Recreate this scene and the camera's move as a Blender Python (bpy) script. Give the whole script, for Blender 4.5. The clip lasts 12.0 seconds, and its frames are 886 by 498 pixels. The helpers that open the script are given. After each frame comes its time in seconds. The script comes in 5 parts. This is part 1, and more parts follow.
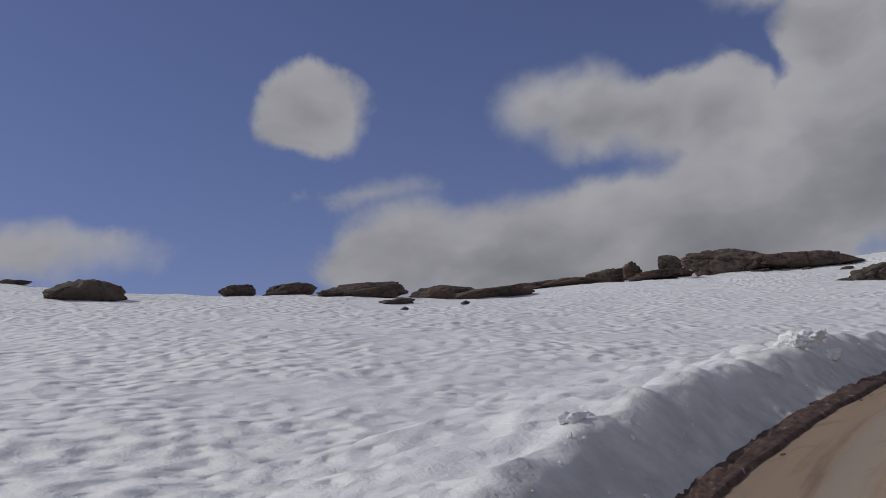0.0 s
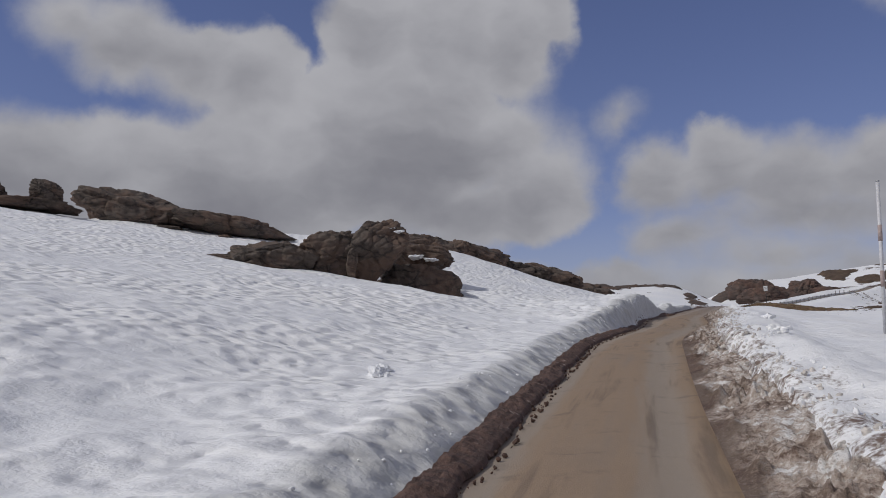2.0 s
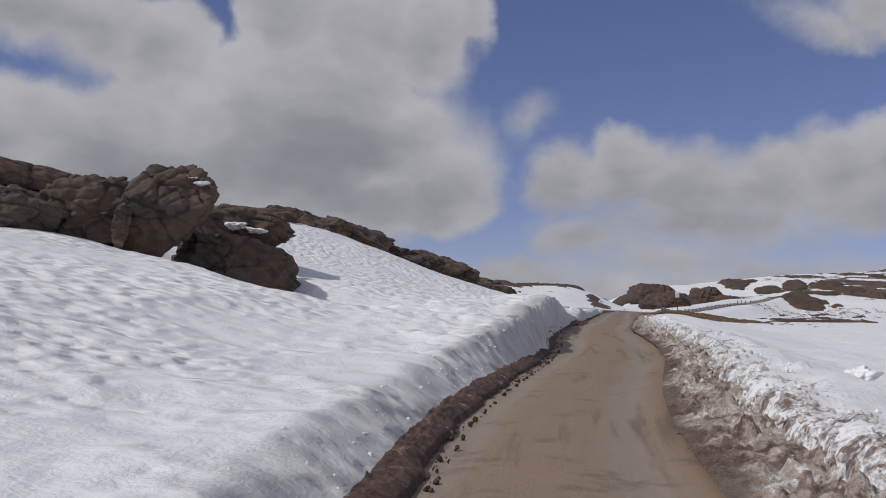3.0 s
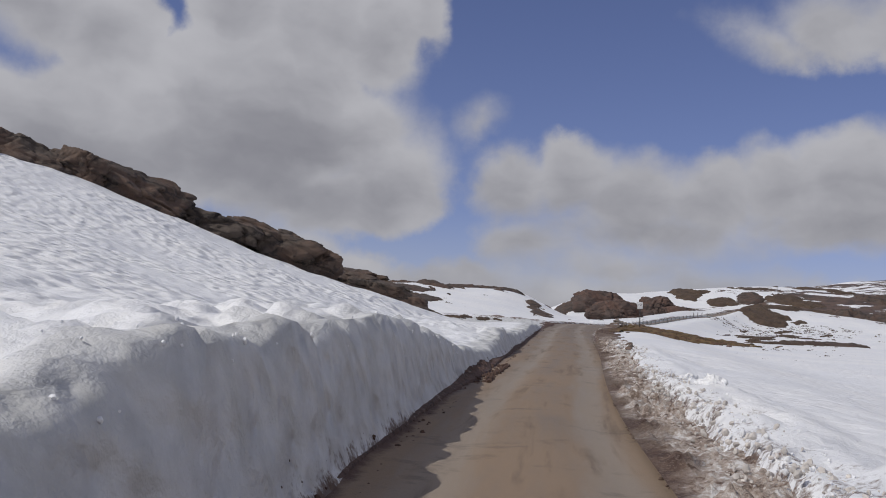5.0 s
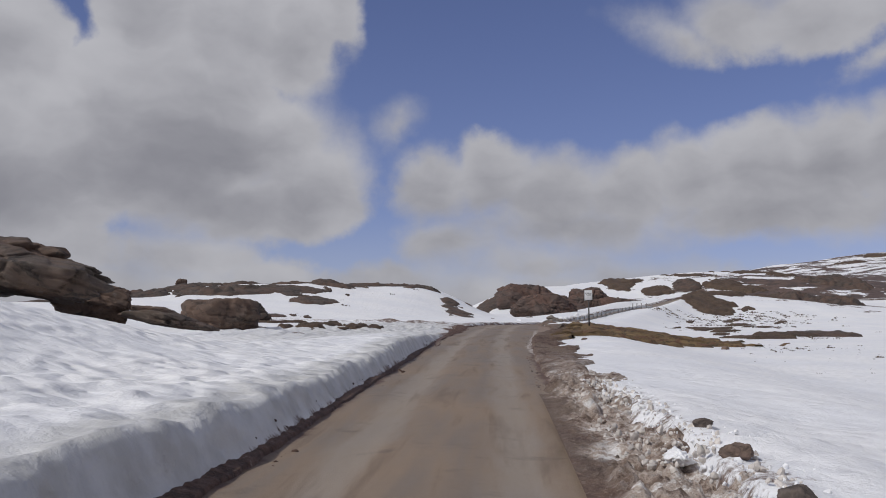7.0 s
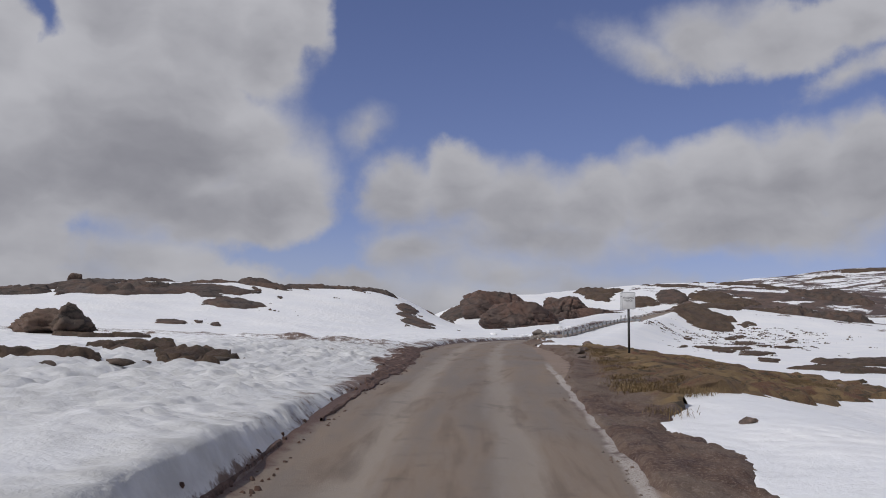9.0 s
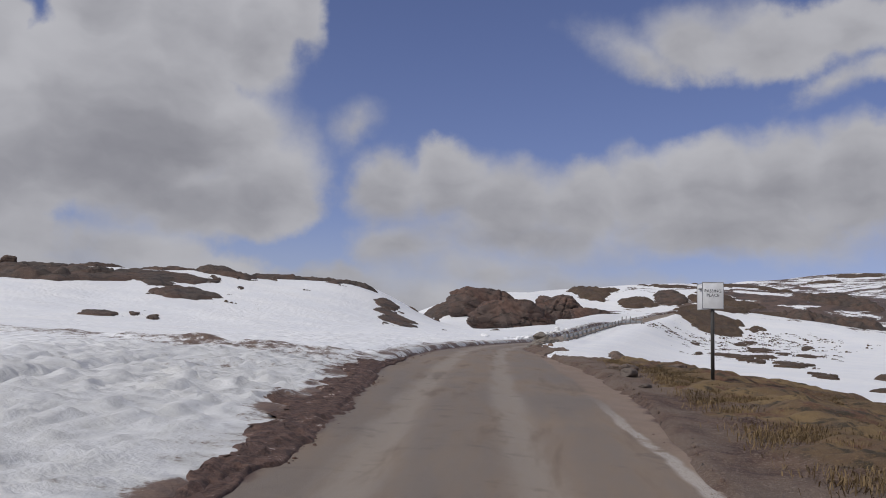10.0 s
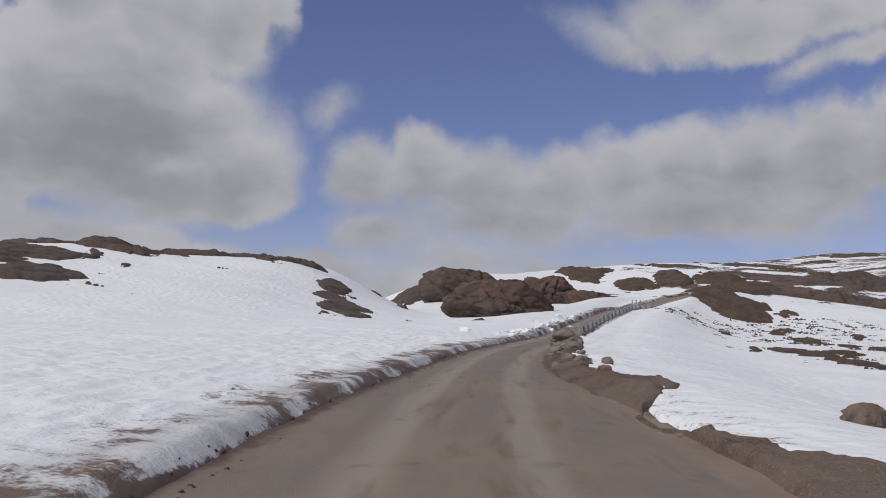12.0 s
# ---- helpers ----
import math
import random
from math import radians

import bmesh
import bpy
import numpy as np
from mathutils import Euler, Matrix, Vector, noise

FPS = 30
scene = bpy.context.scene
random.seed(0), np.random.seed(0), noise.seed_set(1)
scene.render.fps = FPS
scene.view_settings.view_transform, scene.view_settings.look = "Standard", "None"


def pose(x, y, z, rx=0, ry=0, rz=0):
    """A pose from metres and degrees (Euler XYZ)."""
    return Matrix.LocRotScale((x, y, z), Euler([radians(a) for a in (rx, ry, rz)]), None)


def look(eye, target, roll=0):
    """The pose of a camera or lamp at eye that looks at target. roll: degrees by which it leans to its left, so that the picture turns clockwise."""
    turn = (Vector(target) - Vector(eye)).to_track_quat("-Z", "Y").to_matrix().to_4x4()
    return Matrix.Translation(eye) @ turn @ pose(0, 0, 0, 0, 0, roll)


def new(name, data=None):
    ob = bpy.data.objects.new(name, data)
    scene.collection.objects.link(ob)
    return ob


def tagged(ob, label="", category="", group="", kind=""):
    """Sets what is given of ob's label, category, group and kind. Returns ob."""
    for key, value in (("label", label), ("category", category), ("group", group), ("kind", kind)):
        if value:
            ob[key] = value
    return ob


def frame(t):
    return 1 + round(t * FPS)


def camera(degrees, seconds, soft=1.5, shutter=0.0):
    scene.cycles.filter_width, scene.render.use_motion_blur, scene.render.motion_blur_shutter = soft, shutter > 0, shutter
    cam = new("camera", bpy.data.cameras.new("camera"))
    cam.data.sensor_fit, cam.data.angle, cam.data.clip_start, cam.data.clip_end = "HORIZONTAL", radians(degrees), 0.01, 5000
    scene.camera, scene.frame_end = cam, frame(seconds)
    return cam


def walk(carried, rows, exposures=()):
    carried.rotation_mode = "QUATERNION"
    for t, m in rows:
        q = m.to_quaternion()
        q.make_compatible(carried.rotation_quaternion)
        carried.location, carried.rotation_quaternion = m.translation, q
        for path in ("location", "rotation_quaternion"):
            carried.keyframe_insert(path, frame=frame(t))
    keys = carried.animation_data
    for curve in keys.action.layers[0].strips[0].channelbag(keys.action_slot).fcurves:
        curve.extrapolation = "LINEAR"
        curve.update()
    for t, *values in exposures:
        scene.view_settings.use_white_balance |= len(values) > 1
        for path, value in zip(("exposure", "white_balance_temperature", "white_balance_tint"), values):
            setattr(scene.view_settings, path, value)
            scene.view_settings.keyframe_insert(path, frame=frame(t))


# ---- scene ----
# ---- camera and its drive ----
cam = camera(51.01, 12.0, soft=0.95)
walk(cam, [
    (0.0, pose(-0.00, 0.00, 1.35, 102.89, 7.77, 50.27)),
    (0.5, pose(-1.92, 4.75, 2.19, 100.74, 3.32, 39.74)),
    (1.0, pose(-3.63, 10.29, 2.74, 101.95, -0.62, 32.02)),
    (1.5, pose(-4.78, 15.97, 3.19, 98.84, -2.34, 24.43)),
    (2.0, pose(-5.59, 21.78, 3.72, 97.74, 0.77, 18.48)),
    (2.5, pose(-6.48, 28.02, 4.23, 97.70, 0.49, 13.21)),
    (3.0, pose(-7.36, 34.25, 4.88, 97.19, -1.88, 12.21)),
    (5.0, pose(-8.47, 59.51, 7.07, 97.40, -3.75, 8.56)),
    (5.5, pose(-8.47, 66.27, 7.59, 96.91, -2.69, 8.60)),
    (6.0, pose(-8.44, 73.17, 7.99, 97.16, -1.89, 8.10)),
    (6.5, pose(-8.47, 79.18, 8.39, 96.69, -1.21, 5.86)),
    (6.7, pose(-8.48, 81.48, 8.56, 97.15, -0.69, 4.45)),
    (8.3, pose(-9.23, 99.98, 10.00, 98.71, -0.64, 3.89)),
    (8.5, pose(-9.28, 102.38, 10.16, 99.26, -1.02, 3.37)),
    (9.0, pose(-9.38, 108.58, 10.60, 98.23, -1.71, 1.89)),
    (9.5, pose(-9.51, 114.75, 11.02, 98.23, -1.67, 1.14)),
    (10.0, pose(-9.57, 120.95, 11.51, 98.09, -2.88, 0.95)),
    (10.5, pose(-9.55, 127.12, 11.99, 97.83, -4.69, 1.65)),
    (11.0, pose(-9.43, 133.39, 12.50, 97.87, -3.99, 1.44)),
    (11.5, pose(-9.34, 139.51, 12.93, 97.37, -3.92, 0.79)),
    (12.0, pose(-9.11, 145.40, 13.26, 97.24, -2.27, -0.39)),
], exposures=[(0.0, -0.47), (0.5, -0.30), (1.0, -0.34), (1.5, -0.36), (2.5, -0.22), (5.0, -0.12), (8.5, -0.08), (12.0, -0.08)])

# ---- sky, clouds and sun ----
SUN_AZ, SUN_EL = 126.0, 42.0      # degrees left of the road's course, and above the horizon
world = bpy.data.worlds.new("sky")
scene.world = world
world.use_nodes = True
wt = world.node_tree
wt.nodes.clear()


def wire(tree, node, index, value):
    """A number, a colour or another node's output into an input."""
    if isinstance(value, bpy.types.NodeSocket):
        tree.links.new(value, node.inputs[index])
    else:
        node.inputs[index].default_value = value


def mth(tree, op, a, b=0.0, c=0.0, clamp=False):
    n = tree.nodes.new("ShaderNodeMath")
    n.operation, n.use_clamp = op, clamp
    for i, v in enumerate((a, b, c)):
        wire(tree, n, i, v)
    return n.outputs[0]


def blend(tree, fac, a, b, mode="MIX"):
    n = tree.nodes.new("ShaderNodeMix")
    n.data_type, n.blend_type = "RGBA", mode
    wire(tree, n, 0, fac)
    wire(tree, n, 6, a)
    wire(tree, n, 7, b)
    return n.outputs[2]


def ramp(tree, value, low, high, to_low=0.0, to_high=1.0):
    n = tree.nodes.new("ShaderNodeMapRange")
    n.interpolation_type = "SMOOTHSTEP"
    for i, v in enumerate((value, low, high, to_low, to_high)):
        wire(tree, n, i, v)
    return n.outputs[0]


def grain(tree, vector, scale, detail=4.0, rough=0.55, distort=0.0):
    n = tree.nodes.new("ShaderNodeTexNoise")
    wire(tree, n, "Vector", vector)
    n.inputs["Scale"].default_value, n.inputs["Detail"].default_value = scale, detail
    n.inputs["Roughness"].default_value, n.inputs["Distortion"].default_value = rough, distort
    return n


sky = wt.nodes.new("ShaderNodeTexSky")
sky.sky_type, sky.sun_disc = "NISHITA", False
sky.sun_elevation, sky.sun_rotation = radians(SUN_EL), radians(-SUN_AZ)
sky.air_density, sky.dust_density, sky.ozone_density, sky.altitude = 1.0, 0.3, 2.5, 600.0

way = wt.nodes.new("ShaderNodeTexCoord").outputs["Generated"]


def bent_way(scale, detail, amount):
    """The direction, pushed about by noise: billows and torn edges."""
    fuzz = grain(wt, way, scale, detail, 0.5)
    push = wt.nodes.new("ShaderNodeVectorMath")
    push.operation = "SUBTRACT"
    wt.links.new(fuzz.outputs["Color"], push.inputs[0])
    push.inputs[1].default_value = (0.5, 0.5, 0.5)
    bent = wt.nodes.new("ShaderNodeVectorMath")
    bent.operation = "MULTIPLY_ADD"
    wt.links.new(push.outputs[0], bent.inputs[0])
    bent.inputs[1].default_value = (amount, amount, amount)
    wt.links.new(way, bent.inputs[2])
    return bent.outputs[0]


def bearing(vector):
    """Degrees left of the road's course, and above the horizon."""
    axes = wt.nodes.new("ShaderNodeSeparateXYZ")
    wt.links.new(vector, axes.inputs[0])
    a = mth(wt, "DEGREES", mth(wt, "ARCTAN2", mth(wt, "MULTIPLY", axes.outputs[0], -1.0), axes.outputs[1]))
    e = mth(wt, "DEGREES", mth(wt, "ARCSINE", axes.outputs[2]))
    at = wt.nodes.new("ShaderNodeCombineXYZ")
    wt.links.new(a, at.inputs[0])
    wt.links.new(e, at.inputs[1])
    return a, e, at.outputs[0]


azim, elev, _ = bearing(way)
_, _, billow = bearing(bent_way(11.0, 5.0, 0.050))
CLOUDS = [  # bearing, height, half width, half height, turn in degrees
    # small ones to the far left
    (55.7, 21.9, 3.5, 2.7, 0), (72.0, 14.6, 5.5, 1.5, 0), (52.5, 16.6, 3.0, 0.5, 0),
    # the long left bank: low skirt, two heads, the tall middle and its torn right side
    (50.5, 12.8, 6.0, 3.2, 0), (43.0, 11.5, 8.0, 4.2, 0), (41.0, 20.4, 2.7, 2.0, 15), (38.0, 19.4, 3.8, 3.0, 0), (33.5, 18.6, 5.2, 2.6, 0), (30.0, 17.8, 3.8, 3.3, 0),
    (35.5, 12.8, 8.0, 2.6, 0), (30.0, 11.5, 8.0, 5.0, 0), (22.5, 20.5, 3.6, 4.4, 0), (18.2, 20.5, 4.4, 5.4, 0), (21.0, 14.5, 8.0, 6.0, 0), (15.5, 14.0, 5.0, 3.2, 0),
    (12.6, 11.3, 4.0, 3.7, 0), (14.0, 20.0, 3.0, 3.8, -10), (11.4, 22.2, 1.6, 2.8, -18), (17.0, 9.8, 6.5, 2.4, 0), (23.0, 27.0, 7.0, 4.0, 0),
    # lower band behind it
    (28.0, 6.9, 6.0, 1.7, 0), (20.0, 6.7, 5.0, 1.7, 0), (14.8, 5.8, 3.0, 1.3, 0),
    # loose scrap in the gap
    (7.4, 15.0, 1.2, 0.8, -35),
    # the right bank
    (4.6, 11.7, 3.1, 2.5, 0), (1.4, 12.4, 3.0, 2.9, 0), (-2.6, 10.9, 4.0, 2.9, 0), (-7.2, 11.0, 4.0, 2.7, 0), (-11.4, 11.8, 3.6, 2.7, 0), (-15.2, 12.6, 3.6, 3.0, 0),
    (-18.8, 12.9, 3.2, 3.0, 0), (-23.2, 12.8, 3.6, 3.2, 0), (-28.5, 13.2, 4.5, 4.0, 0), (-37.0, 13.0, 7.0, 5.0, 0), (-16.0, 9.9, 10.0, 2.0, 0), (-4.0, 9.0, 7.5, 1.7, 0),
    (3.6, 7.9, 3.3, 1.6, 0), (-1.5, 6.8, 6.0, 1.3, 0), (6.5, 5.7, 5.0, 1.1, 0), (-7.0, 5.9, 6.0, 1.2, 0), (0.0, 4.6, 16.0, 1.9, 0), (24.0, 4.6, 14.0, 2.0, 0), (-20.0, 4.8, 9.0, 1.4, 0),
    # the tilted one above on the right, with loose ends
    (-10.6, 20.0, 3.2, 1.25, 20), (-14.2, 20.6, 3.8, 2.0, 8), (-18.5, 20.6, 4.0, 2.3, 6), (-23.5, 21.0, 4.5, 1.9, 0), (-22.0, 17.9, 2.4, 0.7, -14), (-25.5, 18.6, 2.6, 0.9, -10),
]
cover, lift = None, None
for a, e, ra, re, turn in CLOUDS:
    local = wt.nodes.new("ShaderNodeMapping")
    local.vector_type = "TEXTURE"
    wt.links.new(billow, local.inputs["Vector"])
    local.inputs["Location"].default_value, local.inputs["Rotation"].default_value = (a, e, 0), (0, 0, radians(turn))
    local.inputs["Scale"].default_value = (ra, re, 1)
    reach = wt.nodes.new("ShaderNodeVectorMath")
    reach.operation = "LENGTH"
    wt.links.new(local.outputs[0], reach.inputs[0])
    d = mth(wt, "MULTIPLY_ADD", reach.outputs["Value"], -min(ra, re), min(ra, re))
    parts = wt.nodes.new("ShaderNodeSeparateXYZ")
    wt.links.new(local.outputs[0], parts.inputs[0])
    # sunlit heads: each billow is bright above its own middle, grey below
    top = mth(wt, "MULTIPLY", mth(wt, "MAXIMUM", d, 0.0), parts.outputs[1])
    cover = d if cover is None else mth(wt, "SMOOTH_MAX", cover, d, 0.5)
    lift = top if lift is None else mth(wt, "ADD", lift, top)
# away from the ones above, loose cloud goes on all round and overhead
far_cloud = grain(wt, way, 2.2, 5.0, 0.6)
loose = mth(wt, "MULTIPLY", mth(wt, "SUBTRACT", far_cloud.outputs["Fac"], 0.48), 30.0)
away = mth(wt, "MAXIMUM", ramp(wt, mth(wt, "ABSOLUTE", mth(wt, "SUBTRACT", azim, 23.0)), 58.0, 75.0), ramp(wt, elev, 28.0, 37.0))
cover = mth(wt, "MAXIMUM", cover, mth(wt, "SUBTRACT", loose, mth(wt, "MULTIPLY", mth(wt, "SUBTRACT", 1.0, away), 40.0)))
wisp = mth(wt, "SUBTRACT", grain(wt, way, 26.0, 5.0, 0.6).outputs["Fac"], 0.5)
edge = mth(wt, "MULTIPLY_ADD", wisp, 1.5, cover)
# some edges stand crisp, others thin out
thin = ramp(wt, grain(wt, way, 5.0, 2.0, 0.5).outputs["Fac"], 0.40, 0.62)
mask = ramp(wt, edge, mth(wt, "MULTIPLY_ADD", thin, -0.75, -0.30), mth(wt, "MULTIPLY_ADD", thin, 0.9, 0.55))


def cloud_grain(wide, high, detail, rough, seed=0.0):
    """Noise drawn out along the horizon, as cloud layers are."""
    at = wt.nodes.new("ShaderNodeMapping")
    wt.links.new(billow, at.inputs["Vector"])
    at.inputs["Scale"].default_value = (1 / wide, 1 / high, 1)
    at.inputs["Location"].default_value = (seed, seed, seed)
    return mth(wt, "SUBTRACT", grain(wt, at.outputs[0], 1.0, detail, rough, 0.2).outputs["Fac"], 0.5)


bright = mth(wt, "MULTIPLY_ADD", cloud_grain(8.0, 4.0, 3.0, 0.45), 1.0, mth(wt, "MULTIPLY", lift, 0.16))
bright = mth(wt, "MULTIPLY_ADD", cloud_grain(2.4, 1.4, 3.0, 0.5, 3.0), 0.42, bright)
# thin sunlit rims, grey hearts and flat grey bases
bright = mth(wt, "ADD", bright, ramp(wt, edge, 3.0, 0.1, -0.08, 0.20))
bright = mth(wt, "ADD", bright, ramp(wt, elev, 9.0, 17.0, -0.05, 0.12))
bright = mth(wt, "ADD", bright, ramp(wt, elev, 9.5, 7.0, 0.0, 0.08))
bright = ramp(wt, bright, -0.68, 0.72)
cloud = blend(wt, bright, (0.240, 0.241, 0.276, 1), (0.495, 0.496, 0.532, 1))
haze = ramp(wt, elev, 11.0, 2.0, 0.0, 0.62)
bright_sky = blend(wt, 1.0, sky.outputs[0], (1.02, 0.86, 1.06, 1), "MULTIPLY")
gain = wt.nodes.new("ShaderNodeVectorMath")
gain.operation = "SCALE"
wt.links.new(bright_sky, gain.inputs[0])
gain.inputs["Scale"].default_value = 0.083
out_colour = blend(wt, mask, blend(wt, haze, gain.outputs[0], (0.36, 0.40, 0.50, 1)), cloud)
back = wt.nodes.new("ShaderNodeBackground")
wt.links.new(out_colour, back.inputs[0])
back.inputs[1].default_value = 1.0
wt.links.new(back.outputs[0], wt.nodes.new("ShaderNodeOutputWorld").inputs[0])

sun = new("sun", bpy.data.lights.new("sun", "SUN"))
sun.data.energy, sun.data.angle, sun.data.color = 2.45, radians(0.6), (1.0, 0.965, 0.915)
sa, se = radians(SUN_AZ), radians(SUN_EL)
sun.matrix_world = look((-math.sin(sa) * math.cos(se) * 300, math.cos(sa) * math.cos(se) * 300, math.sin(se) * 300), (0, 0, 0))

# ---- materials ----
def shader(name, rough=0.8, metal=0.0):
    m = bpy.data.materials.new(name)
    m.use_nodes = True
    t = m.node_tree
    b = t.nodes["Principled BSDF"]
    b.inputs["Roughness"].default_value, b.inputs["Metallic"].default_value = rough, metal
    where = t.nodes.new("ShaderNodeNewGeometry").outputs["Position"]
    return m, t, b, where


def relief(tree, bsdf, height, strength, distance):
    n = tree.nodes.new("ShaderNodeBump")
    n.inputs["Strength"].default_value, n.inputs["Distance"].default_value = strength, distance
    wire(tree, n, "Height", height)
    tree.links.new(n.outputs[0], bsdf.inputs["Normal"])


def snow_material():
    m, t, b, where = shader("old_snow", 0.62)
    big, mid, fine = grain(t, where, 0.22, 4.0), grain(t, where, 2.6, 5.0, 0.55), grain(t, where, 17.0, 4.0, 0.65)
    col = blend(t, ramp(t, big.outputs["Fac"], 0.35, 0.7), (0.80, 0.81, 0.83, 1), (0.86, 0.86, 0.86, 1))
    col = blend(t, mth(t, "MULTIPLY", ramp(t, mid.outputs["Fac"], 0.52, 0.72), 0.22), col, (0.60, 0.61, 0.62, 1))
    attr = t.nodes.new("ShaderNodeAttribute")
    attr.attribute_name = "dirt"
    smear = mth(t, "MULTIPLY_ADD", mth(t, "SUBTRACT", mid.outputs["Fac"], 0.5), 2.6, mth(t, "MULTIPLY_ADD", attr.outputs["Fac"], 1.5, mth(t, "MULTIPLY", mth(t, "SUBTRACT", fine.outputs["Fac"], 0.5), 2.0)))
    dirt = blend(t, fine.outputs["Fac"], (0.085, 0.047, 0.035, 1), (0.21, 0.145, 0.105, 1))
    smear = mth(t, "MULTIPLY", ramp(t, smear, 0.36, 1.05), ramp(t, attr.outputs["Fac"], 0.0, 0.15))
    # greyer snow: lay-by slush, and shade put into the left bank's cut face
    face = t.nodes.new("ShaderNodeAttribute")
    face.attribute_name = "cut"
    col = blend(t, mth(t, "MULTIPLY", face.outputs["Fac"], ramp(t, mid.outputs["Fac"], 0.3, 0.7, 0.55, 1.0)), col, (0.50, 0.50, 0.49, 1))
    col = blend(t, smear, col, dirt)
    # heather and rock showing through on the far moor, in long streaks
    bare = t.nodes.new("ShaderNodeAttribute")
    bare.attribute_name = "moor"
    flat = t.nodes.new("ShaderNodeVectorMath")
    flat.operation = "MULTIPLY"
    t.links.new(where, flat.inputs[0])
    flat.inputs[1].default_value = (0.045, 0.040, 0.34)
    streak, clump = grain(t, flat.outputs[0], 1.0, 9.0, 0.66, 0.5), grain(t, where, 0.35, 6.0, 0.7)
    show = mth(t, "MULTIPLY_ADD", mth(t, "SUBTRACT", clump.outputs["Fac"], 0.5), 0.35, streak.outputs["Fac"])
    show = mth(t, "ADD", show, mth(t, "MULTIPLY", mth(t, "SUBTRACT", bare.outputs["Fac"], 0.5), 0.30))
    heath = blend(t, ramp(t, clump.outputs["Fac"], 0.4, 0.6), (0.060, 0.042, 0.032, 1), (0.125, 0.080, 0.058, 1))
    col = blend(t, mth(t, "MULTIPLY", ramp(t, bare.outputs["Fac"], 0.0, 0.08), ramp(t, show, 0.535, 0.55)), col, heath)
    t.links.new(col, b.inputs["Base Color"])
    cups = t.nodes.new("ShaderNodeTexVoronoi")
    cups.feature = "SMOOTH_F1"
    cups.inputs["Scale"].default_value = 3.2
    drift = t.nodes.new("ShaderNodeVectorMath")
    drift.operation = "MULTIPLY_ADD"
    t.links.new(mid.outputs["Color"], drift.inputs[0])
    drift.inputs[1].default_value = (0.12, 0.12, 0.12)
    t.links.new(where, drift.inputs[2])
    t.links.new(drift.outputs[0], cups.inputs["Vector"])
    patchy = ramp(t, big.outputs["Fac"], 0.36, 0.56, 0.25, 1.0)
    hgt = mth(t, "MULTIPLY", mth(t, "ADD", cups.outputs["Distance"], mth(t, "MULTIPLY", mid.outputs["Fac"], 0.28)), patchy)
    pitted = t.nodes.new("ShaderNodeAttribute")
    pitted.attribute_name = "pitted"
    hgt = mth(t, "MULTIPLY", hgt, mth(t, "MULTIPLY_ADD", pitted.outputs["Fac"], 0.62, 0.24))
    relief(t, b, mth(t, "ADD", hgt, mth(t, "MULTIPLY", fine.outputs["Fac"], 0.08)), 0.9, 0.26)
    return m


def rock_material(name="weathered_rock", warm=(0.125, 0.080, 0.058, 1), grey=(0.092, 0.072, 0.059, 1), dark=(0.022, 0.018, 0.016, 1), size=1.0):
    m, t, b, where = shader(name, 0.86)
    big, mid, fine = grain(t, where, 0.5 / size, 5.0, 0.6), grain(t, where, 2.6 / size, 6.0, 0.65, 0.4), grain(t, where, 22.0 / size, 4.0, 0.7)
    crack = t.nodes.new("ShaderNodeTexVoronoi")
    crack.feature = "DISTANCE_TO_EDGE"
    crack.inputs["Scale"].default_value = 0.85 / size
    warp = t.nodes.new("ShaderNodeVectorMath")
    warp.operation = "MULTIPLY_ADD"
    t.links.new(mid.outputs["Color"], warp.inputs[0])
    warp.inputs[1].default_value = (0.55 * size, 0.55 * size, 0.55 * size)
    t.links.new(where, warp.inputs[2])
    squash = t.nodes.new("ShaderNodeVectorMath")
    squash.operation = "MULTIPLY"
    t.links.new(warp.outputs[0], squash.inputs[0])
    squash.inputs[1].default_value = (0.5, 0.5, 1.5)
    t.links.new(squash.outputs[0], crack.inputs["Vector"])
    col = blend(t, ramp(t, big.outputs["Fac"], 0.38, 0.62), warm, grey)
    col = blend(t, mth(t, "MULTIPLY", ramp(t, mid.outputs["Fac"], 0.5, 0.68), 0.6), col, dark)
    lichen = grain(t, where, 4.5 / size, 5.0, 0.7)
    col = blend(t, mth(t, "MULTIPLY", ramp(t, lichen.outputs["Fac"], 0.60, 0.68), 0.55), col, (0.17, 0.15, 0.125, 1))
    torn = ramp(t, big.outputs["Fac"], 0.40, 0.55, 0.25, 1.0)
    gap = mth(t, "MULTIPLY", ramp(t, crack.outputs["Distance"], 0.045, 0.006), torn)
    col = blend(t, mth(t, "MULTIPLY", gap, 0.7), col, dark)
    t.links.new(col, b.inputs["Base Color"])
    hgt = mth(t, "ADD", mth(t, "MULTIPLY", mth(t, "SUBTRACT", 1.0, gap), 0.45), mth(t, "MULTIPLY_ADD", fine.outputs["Fac"], 0.18, mid.outputs["Fac"]))
    relief(t, b, hgt, 0.8, 0.11 * size)
    return m


